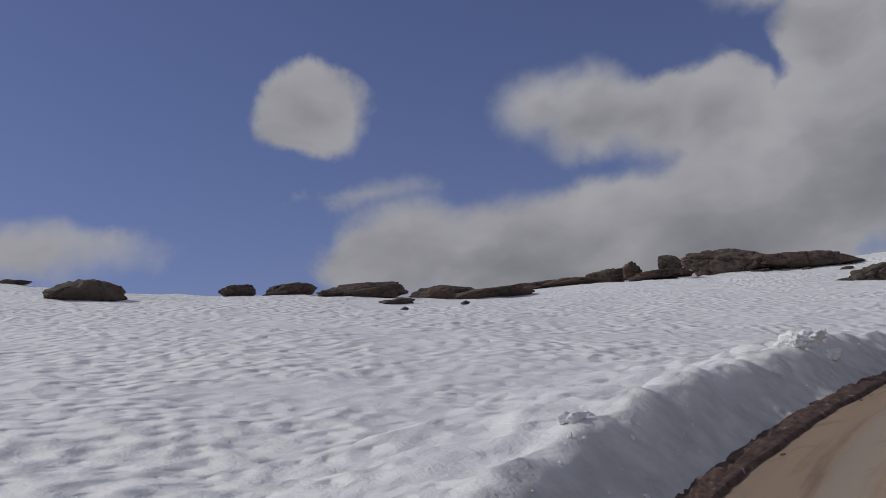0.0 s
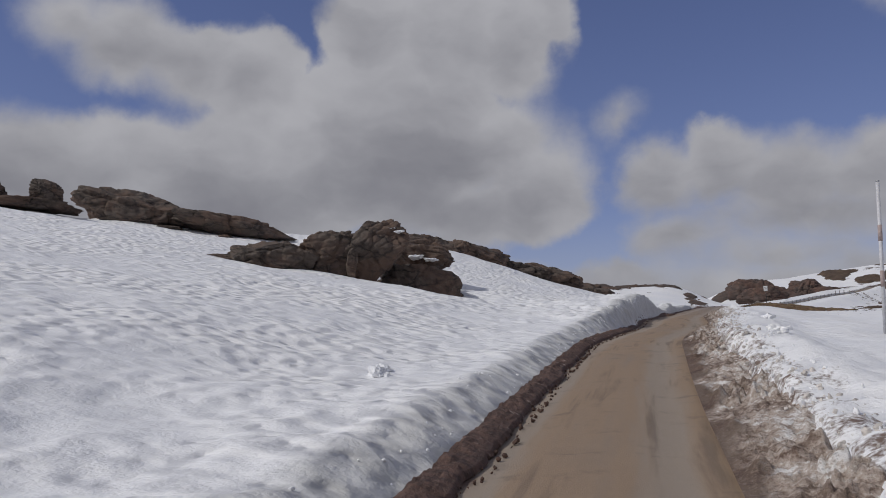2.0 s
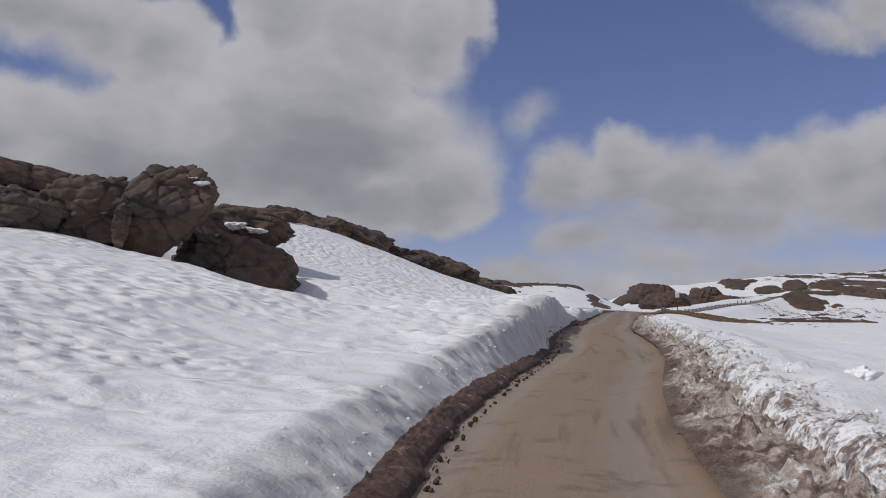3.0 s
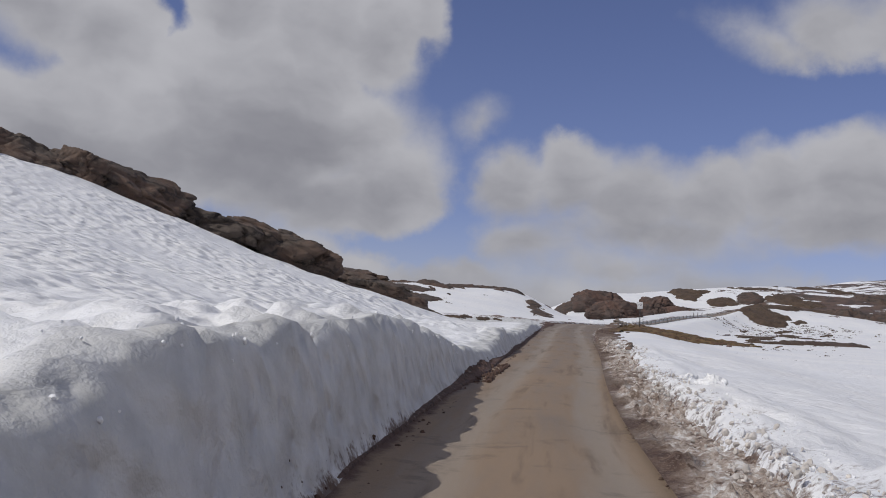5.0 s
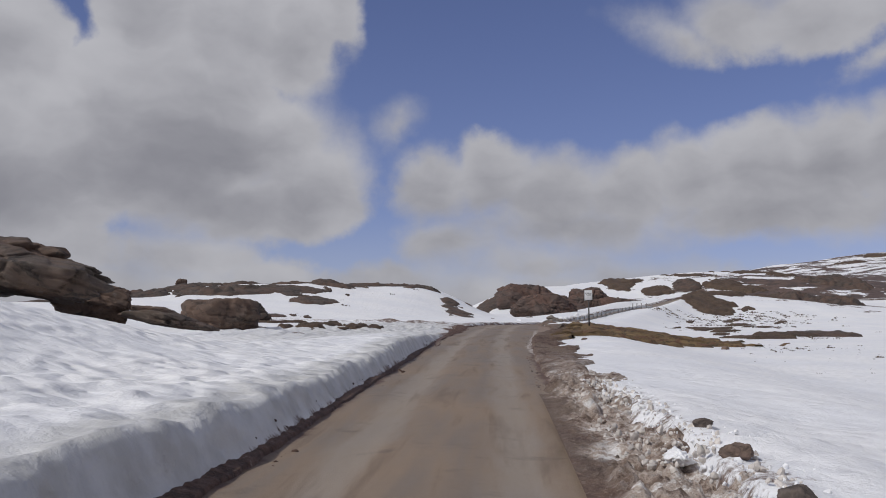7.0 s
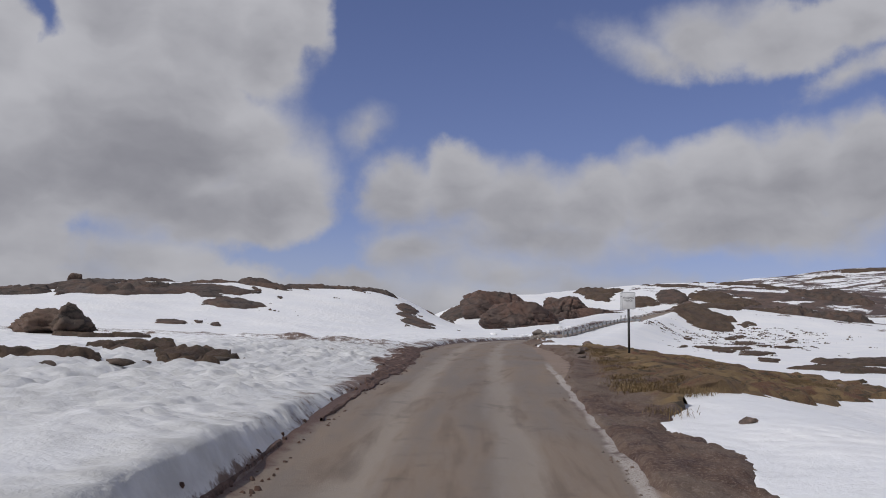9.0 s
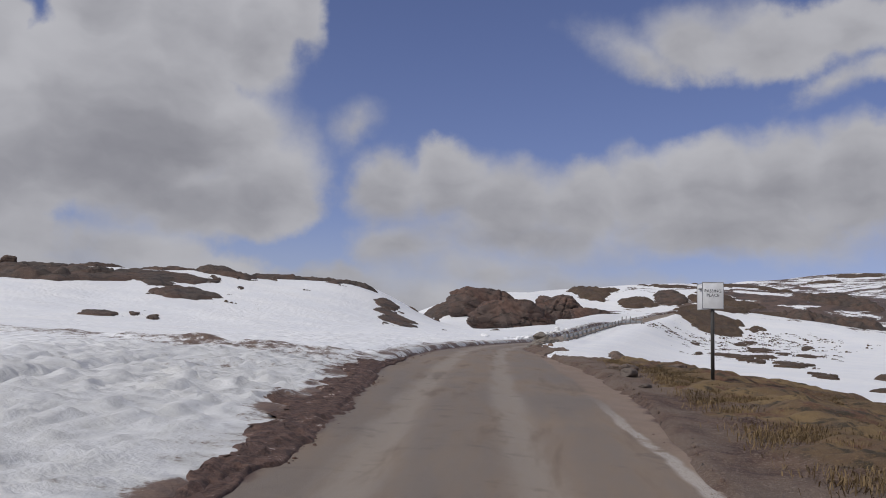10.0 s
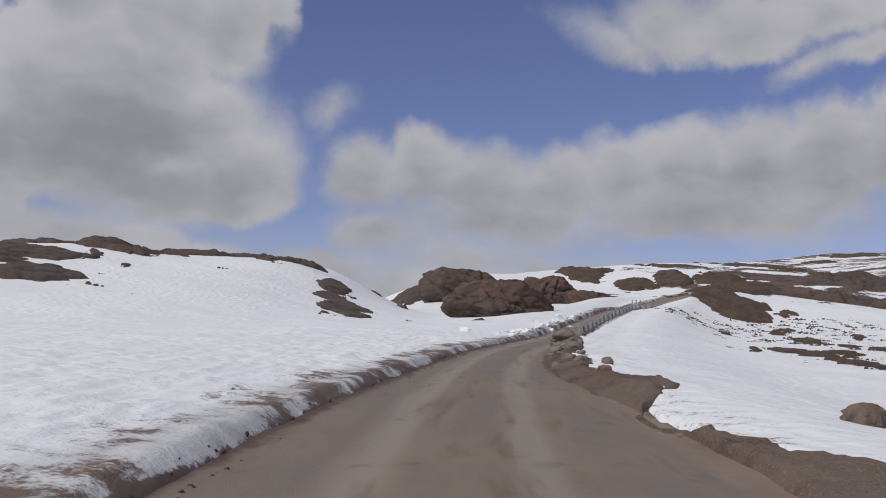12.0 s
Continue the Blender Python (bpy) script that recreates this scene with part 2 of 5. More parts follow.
def heath_material():
    m, t, b, where = shader("winter_heath", 0.92)
    big, mid, fine = grain(t, where, 0.35, 4.0, 0.6), grain(t, where, 2.0, 5.0, 0.65, 0.5), grain(t, where, 24.0, 3.0, 0.7)
    col = blend(t, ramp(t, big.outputs["Fac"], 0.38, 0.6), (0.078, 0.050, 0.037, 1), (0.105, 0.070, 0.047, 1))
    col = blend(t, ramp(t, mid.outputs["Fac"], 0.48, 0.64), col, (0.055, 0.042, 0.028, 1))
    col = blend(t, mth(t, "MULTIPLY", ramp(t, fine.outputs["Fac"], 0.5, 0.72), 0.5), col, (0.14, 0.100, 0.064, 1))
    t.links.new(col, b.inputs["Base Color"])
    relief(t, b, mth(t, "MULTIPLY_ADD", fine.outputs["Fac"], 0.5, mid.outputs["Fac"]), 1.0, 0.12)
    return m


def road_material():
    m, t, b, where = shader("muddy_asphalt", 0.78)
    attr = t.nodes.new("ShaderNodeAttribute")
    attr.attribute_name = "across"       # 0 at the left edge, 1 at the right
    along = t.nodes.new("ShaderNodeAttribute")
    along.attribute_name = "along"
    long_map = t.nodes.new("ShaderNodeCombineXYZ")
    t.links.new(mth(t, "MULTIPLY", attr.outputs["Fac"], 9.0), long_map.inputs[0])
    t.links.new(mth(t, "MULTIPLY", along.outputs["Fac"], 0.22), long_map.inputs[1])
    streak = grain(t, long_map.outputs[0], 1.0, 4.0, 0.6, 0.2)
    big, mid, fine = grain(t, where, 0.25, 4.0, 0.6), grain(t, where, 1.8, 5.0, 0.65), grain(t, where, 60.0, 3.0, 0.8)
    grey = blend(t, fine.outputs["Fac"], (0.13, 0.105, 0.085, 1), (0.25, 0.205, 0.165, 1))
    tan = blend(t, fine.outputs["Fac"], (0.225, 0.155, 0.10, 1), (0.35, 0.255, 0.175, 1))
    side = t.nodes.new("ShaderNodeAttribute")
    side.attribute_name = "lateral"
    muddy = ramp(t, along.outputs["Fac"], 50.0, 125.0, 0.85, 0.30)
    sm = mth(t, "ADD", muddy, mth(t, "MULTIPLY", mth(t, "SUBTRACT", streak.outputs["Fac"], 0.5), 1.5))
    sm = mth(t, "ADD", sm, mth(t, "MULTIPLY", mth(t, "SUBTRACT", big.outputs["Fac"], 0.5), 1.0))
    col = blend(t, ramp(t, sm, 0.0, 1.0), grey, tan)
    # wheel paths scrubbed paler, the crown left dark
    wheel = mth(t, "ABSOLUTE", mth(t, "SUBTRACT", mth(t, "ABSOLUTE", mth(t, "ADD", side.outputs["Fac"], 0.05)), 0.72))
    worn = mth(t, "MULTIPLY", ramp(t, mth(t, "MULTIPLY_ADD", mth(t, "SUBTRACT", streak.outputs["Fac"], 0.5), 0.5, wheel), 0.36, 0.08), 0.75)
    col = blend(t, worn, col, blend(t, fine.outputs["Fac"], (0.24, 0.20, 0.16, 1), (0.37, 0.315, 0.26, 1)))
    col = blend(t, mth(t, "MULTIPLY", ramp(t, streak.outputs["Fac"], 0.53, 0.70), 0.5), col, (0.085, 0.064, 0.051, 1))
    blot = ramp(t, mid.outputs["Fac"], 0.56, 0.70)
    col = blend(t, mth(t, "MULTIPLY", blot, 0.35), col, (0.075, 0.058, 0.048, 1))
    off = t.nodes.new("ShaderNodeAttribute")
    off.attribute_name = "rim"           # metres in from the nearer edge
    wob = mth(t, "MULTIPLY_ADD", mth(t, "SUBTRACT", mid.outputs["Fac"], 0.5), 0.45, off.outputs["Fac"])
    earth = blend(t, mid.outputs["Fac"], (0.05, 0.028, 0.020, 1), (0.16, 0.09, 0.065, 1))
    col = blend(t, ramp(t, wob, 0.36, 0.22), col, earth)
    # gravel of the passing place beyond the old edge, and the crust of grit and ice along that edge
    beyond = mth(t, "MULTIPLY_ADD", mth(t, "SUBTRACT", big.outputs["Fac"], 0.5), 0.6, side.outputs["Fac"])
    beyond = mth(t, "SUBTRACT", beyond, ramp(t, along.outputs["Fac"], 117.0, 136.0, 0.0, 0.6))
    lay = blend(t, mid.outputs["Fac"], (0.16, 0.112, 0.082, 1), (0.33, 0.245, 0.18, 1))
    col = blend(t, mth(t, "MULTIPLY", ramp(t, beyond, 1.60, 1.75), ramp(t, wob, 0.12, 0.26)), col, lay)
    crust = ramp(t, mth(t, "ABSOLUTE", mth(t, "SUBTRACT", beyond, 1.60)), 0.12, 0.04)
    here = mth(t, "MULTIPLY", ramp(t, along.outputs["Fac"], 103.0, 112.0), ramp(t, along.outputs["Fac"], 142.0, 134.0))
    crust = mth(t, "MULTIPLY", mth(t, "MULTIPLY", crust, here), mth(t, "MULTIPLY", ramp(t, fine.outputs["Fac"], 0.36, 0.52), ramp(t, mid.outputs["Fac"], 0.32, 0.46)))
    col = blend(t, mth(t, "MULTIPLY", crust, 0.85), col, (0.50, 0.46, 0.42, 1))
    t.links.new(col, b.inputs["Base Color"])
    t.links.new(ramp(t, sm, 0.0, 1.0, 0.62, 0.85), b.inputs["Roughness"])
    relief(t, b, mth(t, "MULTIPLY_ADD", fine.outputs["Fac"], 0.4, mid.outputs["Fac"]), 0.7, 0.035)
    return m


def plain_material(name, colour, rough=0.5, metal=0.0, vary=0.25, scale=6.0):
    m, t, b, where = shader(name, rough, metal)
    n = grain(t, where, scale, 5.0, 0.65)
    low = tuple(c * (1 - vary) for c in colour[:3]) + (1,)
    t.links.new(blend(t, ramp(t, n.outputs["Fac"], 0.3, 0.7), low, (*colour[:3], 1)), b.inputs["Base Color"])
    t.links.new(ramp(t, n.outputs["Fac"], 0.3, 0.7, max(rough - 0.1, 0.02), min(rough + 0.1, 1)), b.inputs["Roughness"])
    return m


def verge_material():
    m, t, b, where = shader("verge_soil", 0.93)
    attr = t.nodes.new("ShaderNodeAttribute")
    attr.attribute_name = "heathy"
    big, mid, fine = grain(t, where, 0.5, 4.0, 0.6), grain(t, where, 2.2, 5.0, 0.65, 0.5), grain(t, where, 28.0, 3.0, 0.75)
    earth = blend(t, ramp(t, mid.outputs["Fac"], 0.35, 0.65), (0.062, 0.032, 0.024, 1), (0.14, 0.088, 0.062, 1))
    earth = blend(t, ramp(t, big.outputs["Fac"], 0.40, 0.60), earth, (0.155, 0.112, 0.085, 1))
    earth = blend(t, mth(t, "MULTIPLY", ramp(t, fine.outputs["Fac"], 0.50, 0.66), 0.6), earth, (0.28, 0.22, 0.18, 1))
    grass = blend(t, ramp(t, big.outputs["Fac"], 0.36, 0.62), (0.120, 0.074, 0.042, 1), (0.205, 0.137, 0.064, 1))
    rusty = grain(t, where, 0.9, 5.0, 0.7, 0.6)
    grass = blend(t, ramp(t, rusty.outputs["Fac"], 0.50, 0.60), grass, (0.125, 0.062, 0.036, 1))
    grass = blend(t, ramp(t, mid.outputs["Fac"], 0.5, 0.64), grass, (0.045, 0.034, 0.020, 1))
    grass = blend(t, mth(t, "MULTIPLY", ramp(t, fine.outputs["Fac"], 0.5, 0.72), 0.5), grass, (0.27, 0.19, 0.09, 1))
    k = ramp(t, mth(t, "MULTIPLY_ADD", mth(t, "SUBTRACT", big.outputs["Fac"], 0.5), 0.9, attr.outputs["Fac"]), 0.3, 0.6)
    wet = t.nodes.new("ShaderNodeAttribute")
    wet.attribute_name = "slush"
    clod, heap = grain(t, where, 9.0, 5.0, 0.75), grain(t, where, 1.6, 4.0, 0.6, 0.4)
    lump = mth(t, "ADD", mth(t, "MULTIPLY", clod.outputs["Fac"], 0.55), mth(t, "MULTIPLY", heap.outputs["Fac"], 0.45))
    melt = blend(t, ramp(t, lump, 0.40, 0.55), (0.21, 0.145, 0.11, 1), (0.47, 0.40, 0.345, 1))
    melt = blend(t, ramp(t, lump, 0.52, 0.60), melt, (0.74, 0.72, 0.70, 1))
    icy = mth(t, "MULTIPLY", wet.outputs["Fac"], ramp(t, lump, 0.38, 0.48))
    earth = blend(t, icy, earth, melt)
    t.links.new(blend(t, k, earth, grass), b.inputs["Base Color"])
    relief(t, b, mth(t, "MULTIPLY_ADD", clod.outputs["Fac"], 0.8, mth(t, "MULTIPLY_ADD", fine.outputs["Fac"], 0.5, mid.outputs["Fac"])), 0.9, 0.06)
    return m


SNOW, ROCK, HEATH, ROAD = snow_material(), rock_material(), heath_material(), road_material()
RED_ROCK = rock_material("red_sandstone", (0.118, 0.068, 0.051, 1), (0.086, 0.060, 0.050, 1), (0.03, 0.024, 0.022, 1), 2.0)
DARK_ROCK = rock_material("dark_hill_rock", (0.105, 0.067, 0.050, 1), (0.078, 0.060, 0.050, 1), (0.026, 0.022, 0.02, 1), 1.4)
VERGE_SOIL = verge_material()


def earth_material():
    """Wet red earth in clods, with grit and scraps of ice."""
    m, t, b, where = shader("wet_red_soil", 0.8)
    big, mid, fine = grain(t, where, 1.1, 4.0, 0.6), grain(t, where, 7.0, 5.0, 0.7), grain(t, where, 40.0, 3.0, 0.7)
    col = blend(t, ramp(t, mid.outputs["Fac"], 0.36, 0.62), (0.050, 0.026, 0.019, 1), (0.135, 0.076, 0.056, 1))
    col = blend(t, mth(t, "MULTIPLY", ramp(t, fine.outputs["Fac"], 0.56, 0.68), 0.55), col, (0.21, 0.15, 0.12, 1))
    ice = mth(t, "MULTIPLY", ramp(t, mid.outputs["Fac"], 0.60, 0.66), ramp(t, big.outputs["Fac"], 0.48, 0.60))
    col = blend(t, ice, col, (0.50, 0.43, 0.39, 1))
    t.links.new(col, b.inputs["Base Color"])
    relief(t, b, mth(t, "MULTIPLY_ADD", fine.outputs["Fac"], 0.4, mid.outputs["Fac"]), 1.0, 0.05)
    return m


WET_EARTH = earth_material()

# ---- the lie of the land ----
def smooth_keys(keys, v):
    """Keys (place, value), joined by a smooth curve."""
    ks, vs = np.array(keys, float).T
    v = np.asarray(v, float)
    slope = np.gradient(vs, ks)
    i = np.clip(np.searchsorted(ks, v) - 1, 0, len(ks) - 2)
    w = ks[i + 1] - ks[i]
    f = np.clip((v - ks[i]) / w, 0, 1)
    a, b = vs[i] + 0 * f, vs[i + 1]
    out = (2 * f**3 - 3 * f**2 + 1) * a + (f**3 - 2 * f**2 + f) * w * slope[i] + (3 * f**2 - 2 * f**3) * b + (f**3 - f**2) * w * slope[i + 1]
    out = out + np.where(v < ks[0], (v - ks[0]) * slope[0], 0) + np.where(v > ks[-1], (v - ks[-1]) * slope[-1], 0)
    return out


def step(v, a, b):
    f = np.clip((np.asarray(v, float) - a) / (b - a), 0, 1)
    return f * f * (3 - 2 * f)


def lattice(ix, iy, seed):
    n = (ix.astype(np.int64) * 374761393 + iy.astype(np.int64) * 668265263 + seed * 974634541) & 0xFFFFFFFF
    n = ((n ^ (n >> 13)) * 1274126177) & 0xFFFFFFFF
    return ((n ^ (n >> 16)) & 0xFFFF) / 65535.0


def noise2(x, y, seed=0):
    x, y = np.asarray(x, float), np.asarray(y, float)
    ix, iy = np.floor(x), np.floor(y)
    fx, fy = x - ix, y - iy
    fx, fy = fx * fx * (3 - 2 * fx), fy * fy * (3 - 2 * fy)
    a, b = lattice(ix, iy, seed), lattice(ix + 1, iy, seed)
    c, d = lattice(ix, iy + 1, seed), lattice(ix + 1, iy + 1, seed)
    return (a + (b - a) * fx) * (1 - fy) + (c + (d - c) * fx) * fy - 0.5


def fbm(x, y, octaves=4, seed=0, gain=0.5):
    total, k = 0, 1.0
    for o in range(octaves):
        total = total + k * noise2(x * 2**o + 17.3 * o, y * 2**o - 9.1 * o, seed + o)
        k *= gain
    return total


ROAD_X = [(-40, 16), (-20, 9), (-8, 4.0), (0, 0.4), (5, -2.0), (10, -3.6), (16, -4.9), (22, -6.0), (30, -7.0), (42, -8.15), (54, -9.2), (62, -9.8), (73, -10.35), (92, -10.5),
          (112, -10.9), (130, -11.0), (148, -10.6), (162, -10.0), (178, -8.4), (195, -5.4), (215, -0.8), (240, 6.0), (262, 13.0), (272, 18.0), (281, 27.0), (290, 42.0), (300, 64.0), (320, 110.0), (340, 160.0)]
ROAD_Z = [(-40, -2.6), (0, 0.1), (10, 1.35), (22, 2.35), (34, 3.5), (48, 4.85), (62, 6.15), (76, 7.1), (92, 8.3), (112, 9.75), (130, 11.1), (148, 12.35), (195, 15.1), (260, 19.0), (400, 27.5), (900, 50), (2500, 60)]
BANK_L = [(-40, 0.8), (-5, 0.7), (4, 0.52), (8, 0.80), (13, 0.7), (18, 0.47), (25, 0.38), (42, 0.32), (48, 0.42), (53, 0.62), (62, 1.0), (70, 1.06), (76, 0.98), (80, 0.66), (84, 0.36), (87, 0.36), (89.5, 0.62), (93, 0.52), (98, 0.40), (110, 0.40), (118, 0.30), (125, 0.12), (131, 0.03), (146, 0.04), (156, 0.14), (180, 0.15), (215, 0.25), (260, 0.3)]
BANK_R = [(-40, 0.3), (20, 0.32), (40, 0.36), (58, 0.32), (76, 0.30), (96, 0.22), (104, 0.1), (160, 0.05), (172, 0.2), (200, 0.2), (260, 0.2)]
EDGE_L = [(-40, -1.9), (8, -1.75), (18, -1.3), (26, -1.0), (40, -0.97), (50, -1.08), (58, -1.3), (64, -1.4), (80, -1.52), (118, -1.65), (126, -1.75), (137, -1.65), (141, -1.9), (146, -2.2), (156, -2.1), (166, -1.65), (180, -1.5), (300, -1.5)]
EDGE_R = [(-40, 1.7), (26, 1.35), (50, 1.4), (64, 1.35), (90, 1.32), (104, 1.45), (120, 1.75), (130, 2.1), (138, 2.8), (148, 3.3), (156, 2.9), (163, 2.4), (170, 1.6), (180, 1.35), (300, 1.5)]

# width of the strip of earth and grass along the right of the road
VERGE = [(12, 0.2), (20, 0.55), (30, 0.8), (46, 0.9), (60, 1.0), (75, 1.1), (92, 1.1), (100, 1.35), (110, 1.5), (121, 1.5), (127, 2.1), (131, 5.0), (138, 9.5), (148, 12.5), (153, 9.5), (156, 2.6), (158.5, 0.5), (160, 0.15), (162, 0.2), (164, 1.4), (167, 1.6), (172, 1.1), (180, 1.3), (195, 1.1), (215, 0.8)]


def road_x(y):
    return smooth_keys(ROAD_X, y)


def road_z(y):
    return smooth_keys(ROAD_Z, y)


def embank(y):
    """How far the road is carried above the land round the next bend."""
    return 2.4 * step(y, 198, 268)


def bump(x, y, cx, cy, rx, ry, h, turn=0.0, power=2.0):
    c, s = math.cos(radians(turn)), math.sin(radians(turn))
    u, v = ((x - cx) * c + (y - cy) * s) / rx, (-(x - cx) * s + (y - cy) * c) / ry
    return h * np.exp(-((u * u + v * v) ** (power / 2)))


def hills(x, y):
    """Height of the land above the road's own climb, without ploughed banks."""
    d = x - road_x(y)
    left, right = np.maximum(-d - 2.0, 0), np.maximum(d - 2.0, 0)
    # slope on the left of the first bend, up to the ridge of rocks
    run = 62 - 12 * step(y, 18, 50) - 14 * step(y, 48, 76) - 11 * step(y, 78, 90)
    climb = (0.200 + 0.046 * step(y, 48, 16) + 0.048 * step(y, 70, 92)) * np.where(left < run, left, run - (left - run) * 0.18)
    climb = climb * (1 - 0.97 * step(y, 98, 116))
    z = climb + bump(x, y, -30, 92, 7, 7, 0.8) + bump(x, y, -28.5, 88.5, 5.5, 9, 0.55, -35) + bump(x, y, -17.6, 60.0, 3.2, 2.8, -1.9)
    # far side of the snow field: a long white hill
    cap = 4.3 + 0.030 * np.clip(y - 209, -40, 50) - 0.20 * np.maximum(y - 259, 0) - 0.06 * np.maximum(-x - 38, 0)
    face = np.logaddexp(0, 1.6 * (0.125 * (y - 187) - 0.10 * (x + 35))) / 1.6
    z = z + np.maximum(-np.logaddexp(-face * 1.5, -cap * 1.5) / 1.5, -2.5) * step(-x, 10, 27) * step(y, 150, 190)
    z = z + bump(x, y, -47, 219, 17, 13, 0.9) + bump(x, y, -20, 229, 8, 13, 1.0)
    # shallow dip on the right, then the moor climbing away
    z = z - 1.15 * step(right, 1.4, 10.0) * (1 - 0.8 * step(y, 230, 300))
    z = z + bump(x, y, -9, 322, 17, 18, 2.5, 0, 2.5) + bump(x, y, 36, 282, 26, 16, 3.2, 10)
    z = z + bump(x, y, 230, 680, 190, 260, 46.0) + bump(x, y, 40, 350, 60, 40, 10.0) + bump(x, y, 190, 430, 90, 100, 8.0)
    return z * np.maximum(step(np.abs(d), 1.5, 7.0), step(y, 262, 285))


def land(x, y, dig=False):
    x, y = np.asarray(x, float), np.asarray(y, float)
    d = x - road_x(y)
    z = road_z(np.minimum(y, 1200)) + hills(x, y)
    z = z + embank(y) * np.exp(-(np.maximum(np.abs(d) - 3.2, 0) / 7.0) ** 2) * (1 - step(y, 268, 290))
    roll = step(np.abs(d), 3, 14)
    z = z + roll * (0.9 * fbm(x / 22, y / 22, 3, 5) + 0.28 * fbm(x / 5, y / 5, 3, 11) * (1 - step(y, 262, 290))) * (0.35 + 0.65 * step(np.abs(d), 10, 60)) * (1 - 0.6 * step(y, 96, 110) * (1 - step(y, 165, 190)))
    z = z + step(np.abs(d), 140, 400) * 7 * fbm(x / 130, y / 130, 4, 3)
    z = z + step(np.abs(d), 1.9, 4.0) * (0.10 * fbm(x / 1.3, y / 1.3, 3, 21)) * (1 - 0.5 * step(y, 96, 110))
    # banks thrown up by the plough
    jag = 0.35 * fbm(y / 2.6, 0 * y, 4, 31, 0.55)
    bl, br = smooth_keys(BANK_L, y), smooth_keys(BANK_R, y)
    el, er = smooth_keys(EDGE_L, y) + 0.5 * jag * 0.5, smooth_keys(EDGE_R, y) + 0.10 * fbm(y / 2.1, 0 * y + 7, 4, 41, 0.6)
    lump_l = bl * (1 + 0.24 * fbm(x / 0.6, y / 0.6, 4, 51, 0.6) + 0.28 * fbm(y / 5, 0 * y, 3, 53))
    lump_r = br * (1 + 0.5 * fbm(x / 0.5, y / 0.5, 4, 61, 0.6) + 0.5 * fbm(x / 2.5, y / 2.5, 2, 63))
    wall_l = step(-d, -el, -el + 0.22 + 0.15 * bl + 0.55 * (1 - step(y, 46, 60))) * (1 - (0.75 + 0.25 * step(y, 98, 122)) * step(-d, 2.6, 7.0))
    wall_r = step(d, er, er + 0.7) * (1 - step(d, er + 1.1, er + 2.8))
    z = z + lump_l * wall_l + lump_r * wall_r
    rim = y - (149 + 0.06 * np.maximum(-d, 0) ** 1.2)
    z = z + 0.13 * np.exp(-((rim / 1.3) ** 2)) * step(-d, 2.2, 4) * (1 - step(-d, 16, 30)) * (1 + 1.6 * fbm(x / 0.9, y / 0.9, 3, 95))
    churn = step(y, 116, 124) * (1 - step(y, 185, 215)) * step(-d, -el + 0.35, -el + 1.3) * (1 - step(-d, 8.0, 13.0))
    z = z + churn * (0.12 + 0.10 * (1 - step(y, 144, 150))) * np.abs(fbm(x / 0.38, y / 0.6, 4, 97, 0.6))
    z = z + bump(x, y, -1.2, 149.5, 3.2, 4.0, 0.38) + bump(x, y, 0.5, 141, 3, 5, 0.15)
    # wheel tracks in the lay-by on the left
    for a, b, c in ((-6.2, 0.00, 127), (-7.6, 0.00, 128), (-9.3, -0.35, 140), (-10.6, -0.35, 140)):
        off = d - (a + b * np.maximum(y - c, 0) ** 1.3 * 0.5)
        z = z - 0.17 * np.exp(-((off / 0.20) ** 2)) * step(y, 119, 124) * (1 - step(y, 140, 147))
    # the bed of the road
    bed = step(d, el - 0.02, el + 0.14) * (1 - step(d, er - 0.14, er + 0.02))
    z = z - 0.22 * bed
    if dig:      # the snow sheet stays under the strip of earth
        vw = smooth_keys(VERGE, np.clip(y, 12, 215))
        z = z - 0.22 * step(d, er - 0.25, er) * (1 - step(d, er + 0.42 * vw, er + 0.60 * vw)) * step(y, 12, 16) * (1 - step(y, 208, 214))
    return z


def settle(x, y, z):
    """The course past the first bend, brought nearer and a little lower as a whole."""
    x, y, z = np.asarray(x, float), np.asarray(y, float), np.asarray(z, float)
    side = np.maximum(road_x(np.clip(y, -60, 340)) - x, 0)
    start = 41 + 16 * step(side, 6, 11) + 15 * step(side, 16, 26)
    s = step(y, start, start + 19)
    return x + 1.4 * s, y - 3.0 * s, z - 0.45 * s


def settled(m):
    """A placing, moved with the land."""
    at = m.to_translation()
    x, y, z = settle(at.x, at.y, at.z)
    return Matrix.Translation(Vector((float(x), float(y), float(z))) - at) @ m


def rows_of(pieces):
    """Coordinates from (start, end, spacing) pieces."""
    out = []
    for a, b, s in pieces:
        out += list(np.linspace(a, b, max(int(round((b - a) / s)), 1), endpoint=False))
    return np.array(out + [pieces[-1][1]])


def sheet(name, xs, ys, zs, material):
    """A grid of points as one smooth mesh."""
    nr, nc = xs.shape
    xs, ys, zs = settle(xs, ys, zs)
    co = np.stack([xs, ys, zs], -1).reshape(-1, 3)
    i = np.arange(nr * nc).reshape(nr, nc)
    quads = np.stack([i[:-1, :-1], i[:-1, 1:], i[1:, 1:], i[1:, :-1]], -1).reshape(-1, 4)
    me = bpy.data.meshes.new(name)
    me.vertices.add(len(co))
    me.vertices.foreach_set("co", co.ravel())
    me.loops.add(quads.size)
    me.loops.foreach_set("vertex_index", quads.ravel().astype(np.int32))
    me.polygons.add(len(quads))
    me.polygons.foreach_set("loop_start", np.arange(0, quads.size, 4, dtype=np.int32))
    me.update(calc_edges=True)
    me.polygons.foreach_set("use_smooth", np.ones(len(quads), bool))
    me.materials.append(material)
    return new(name, me)


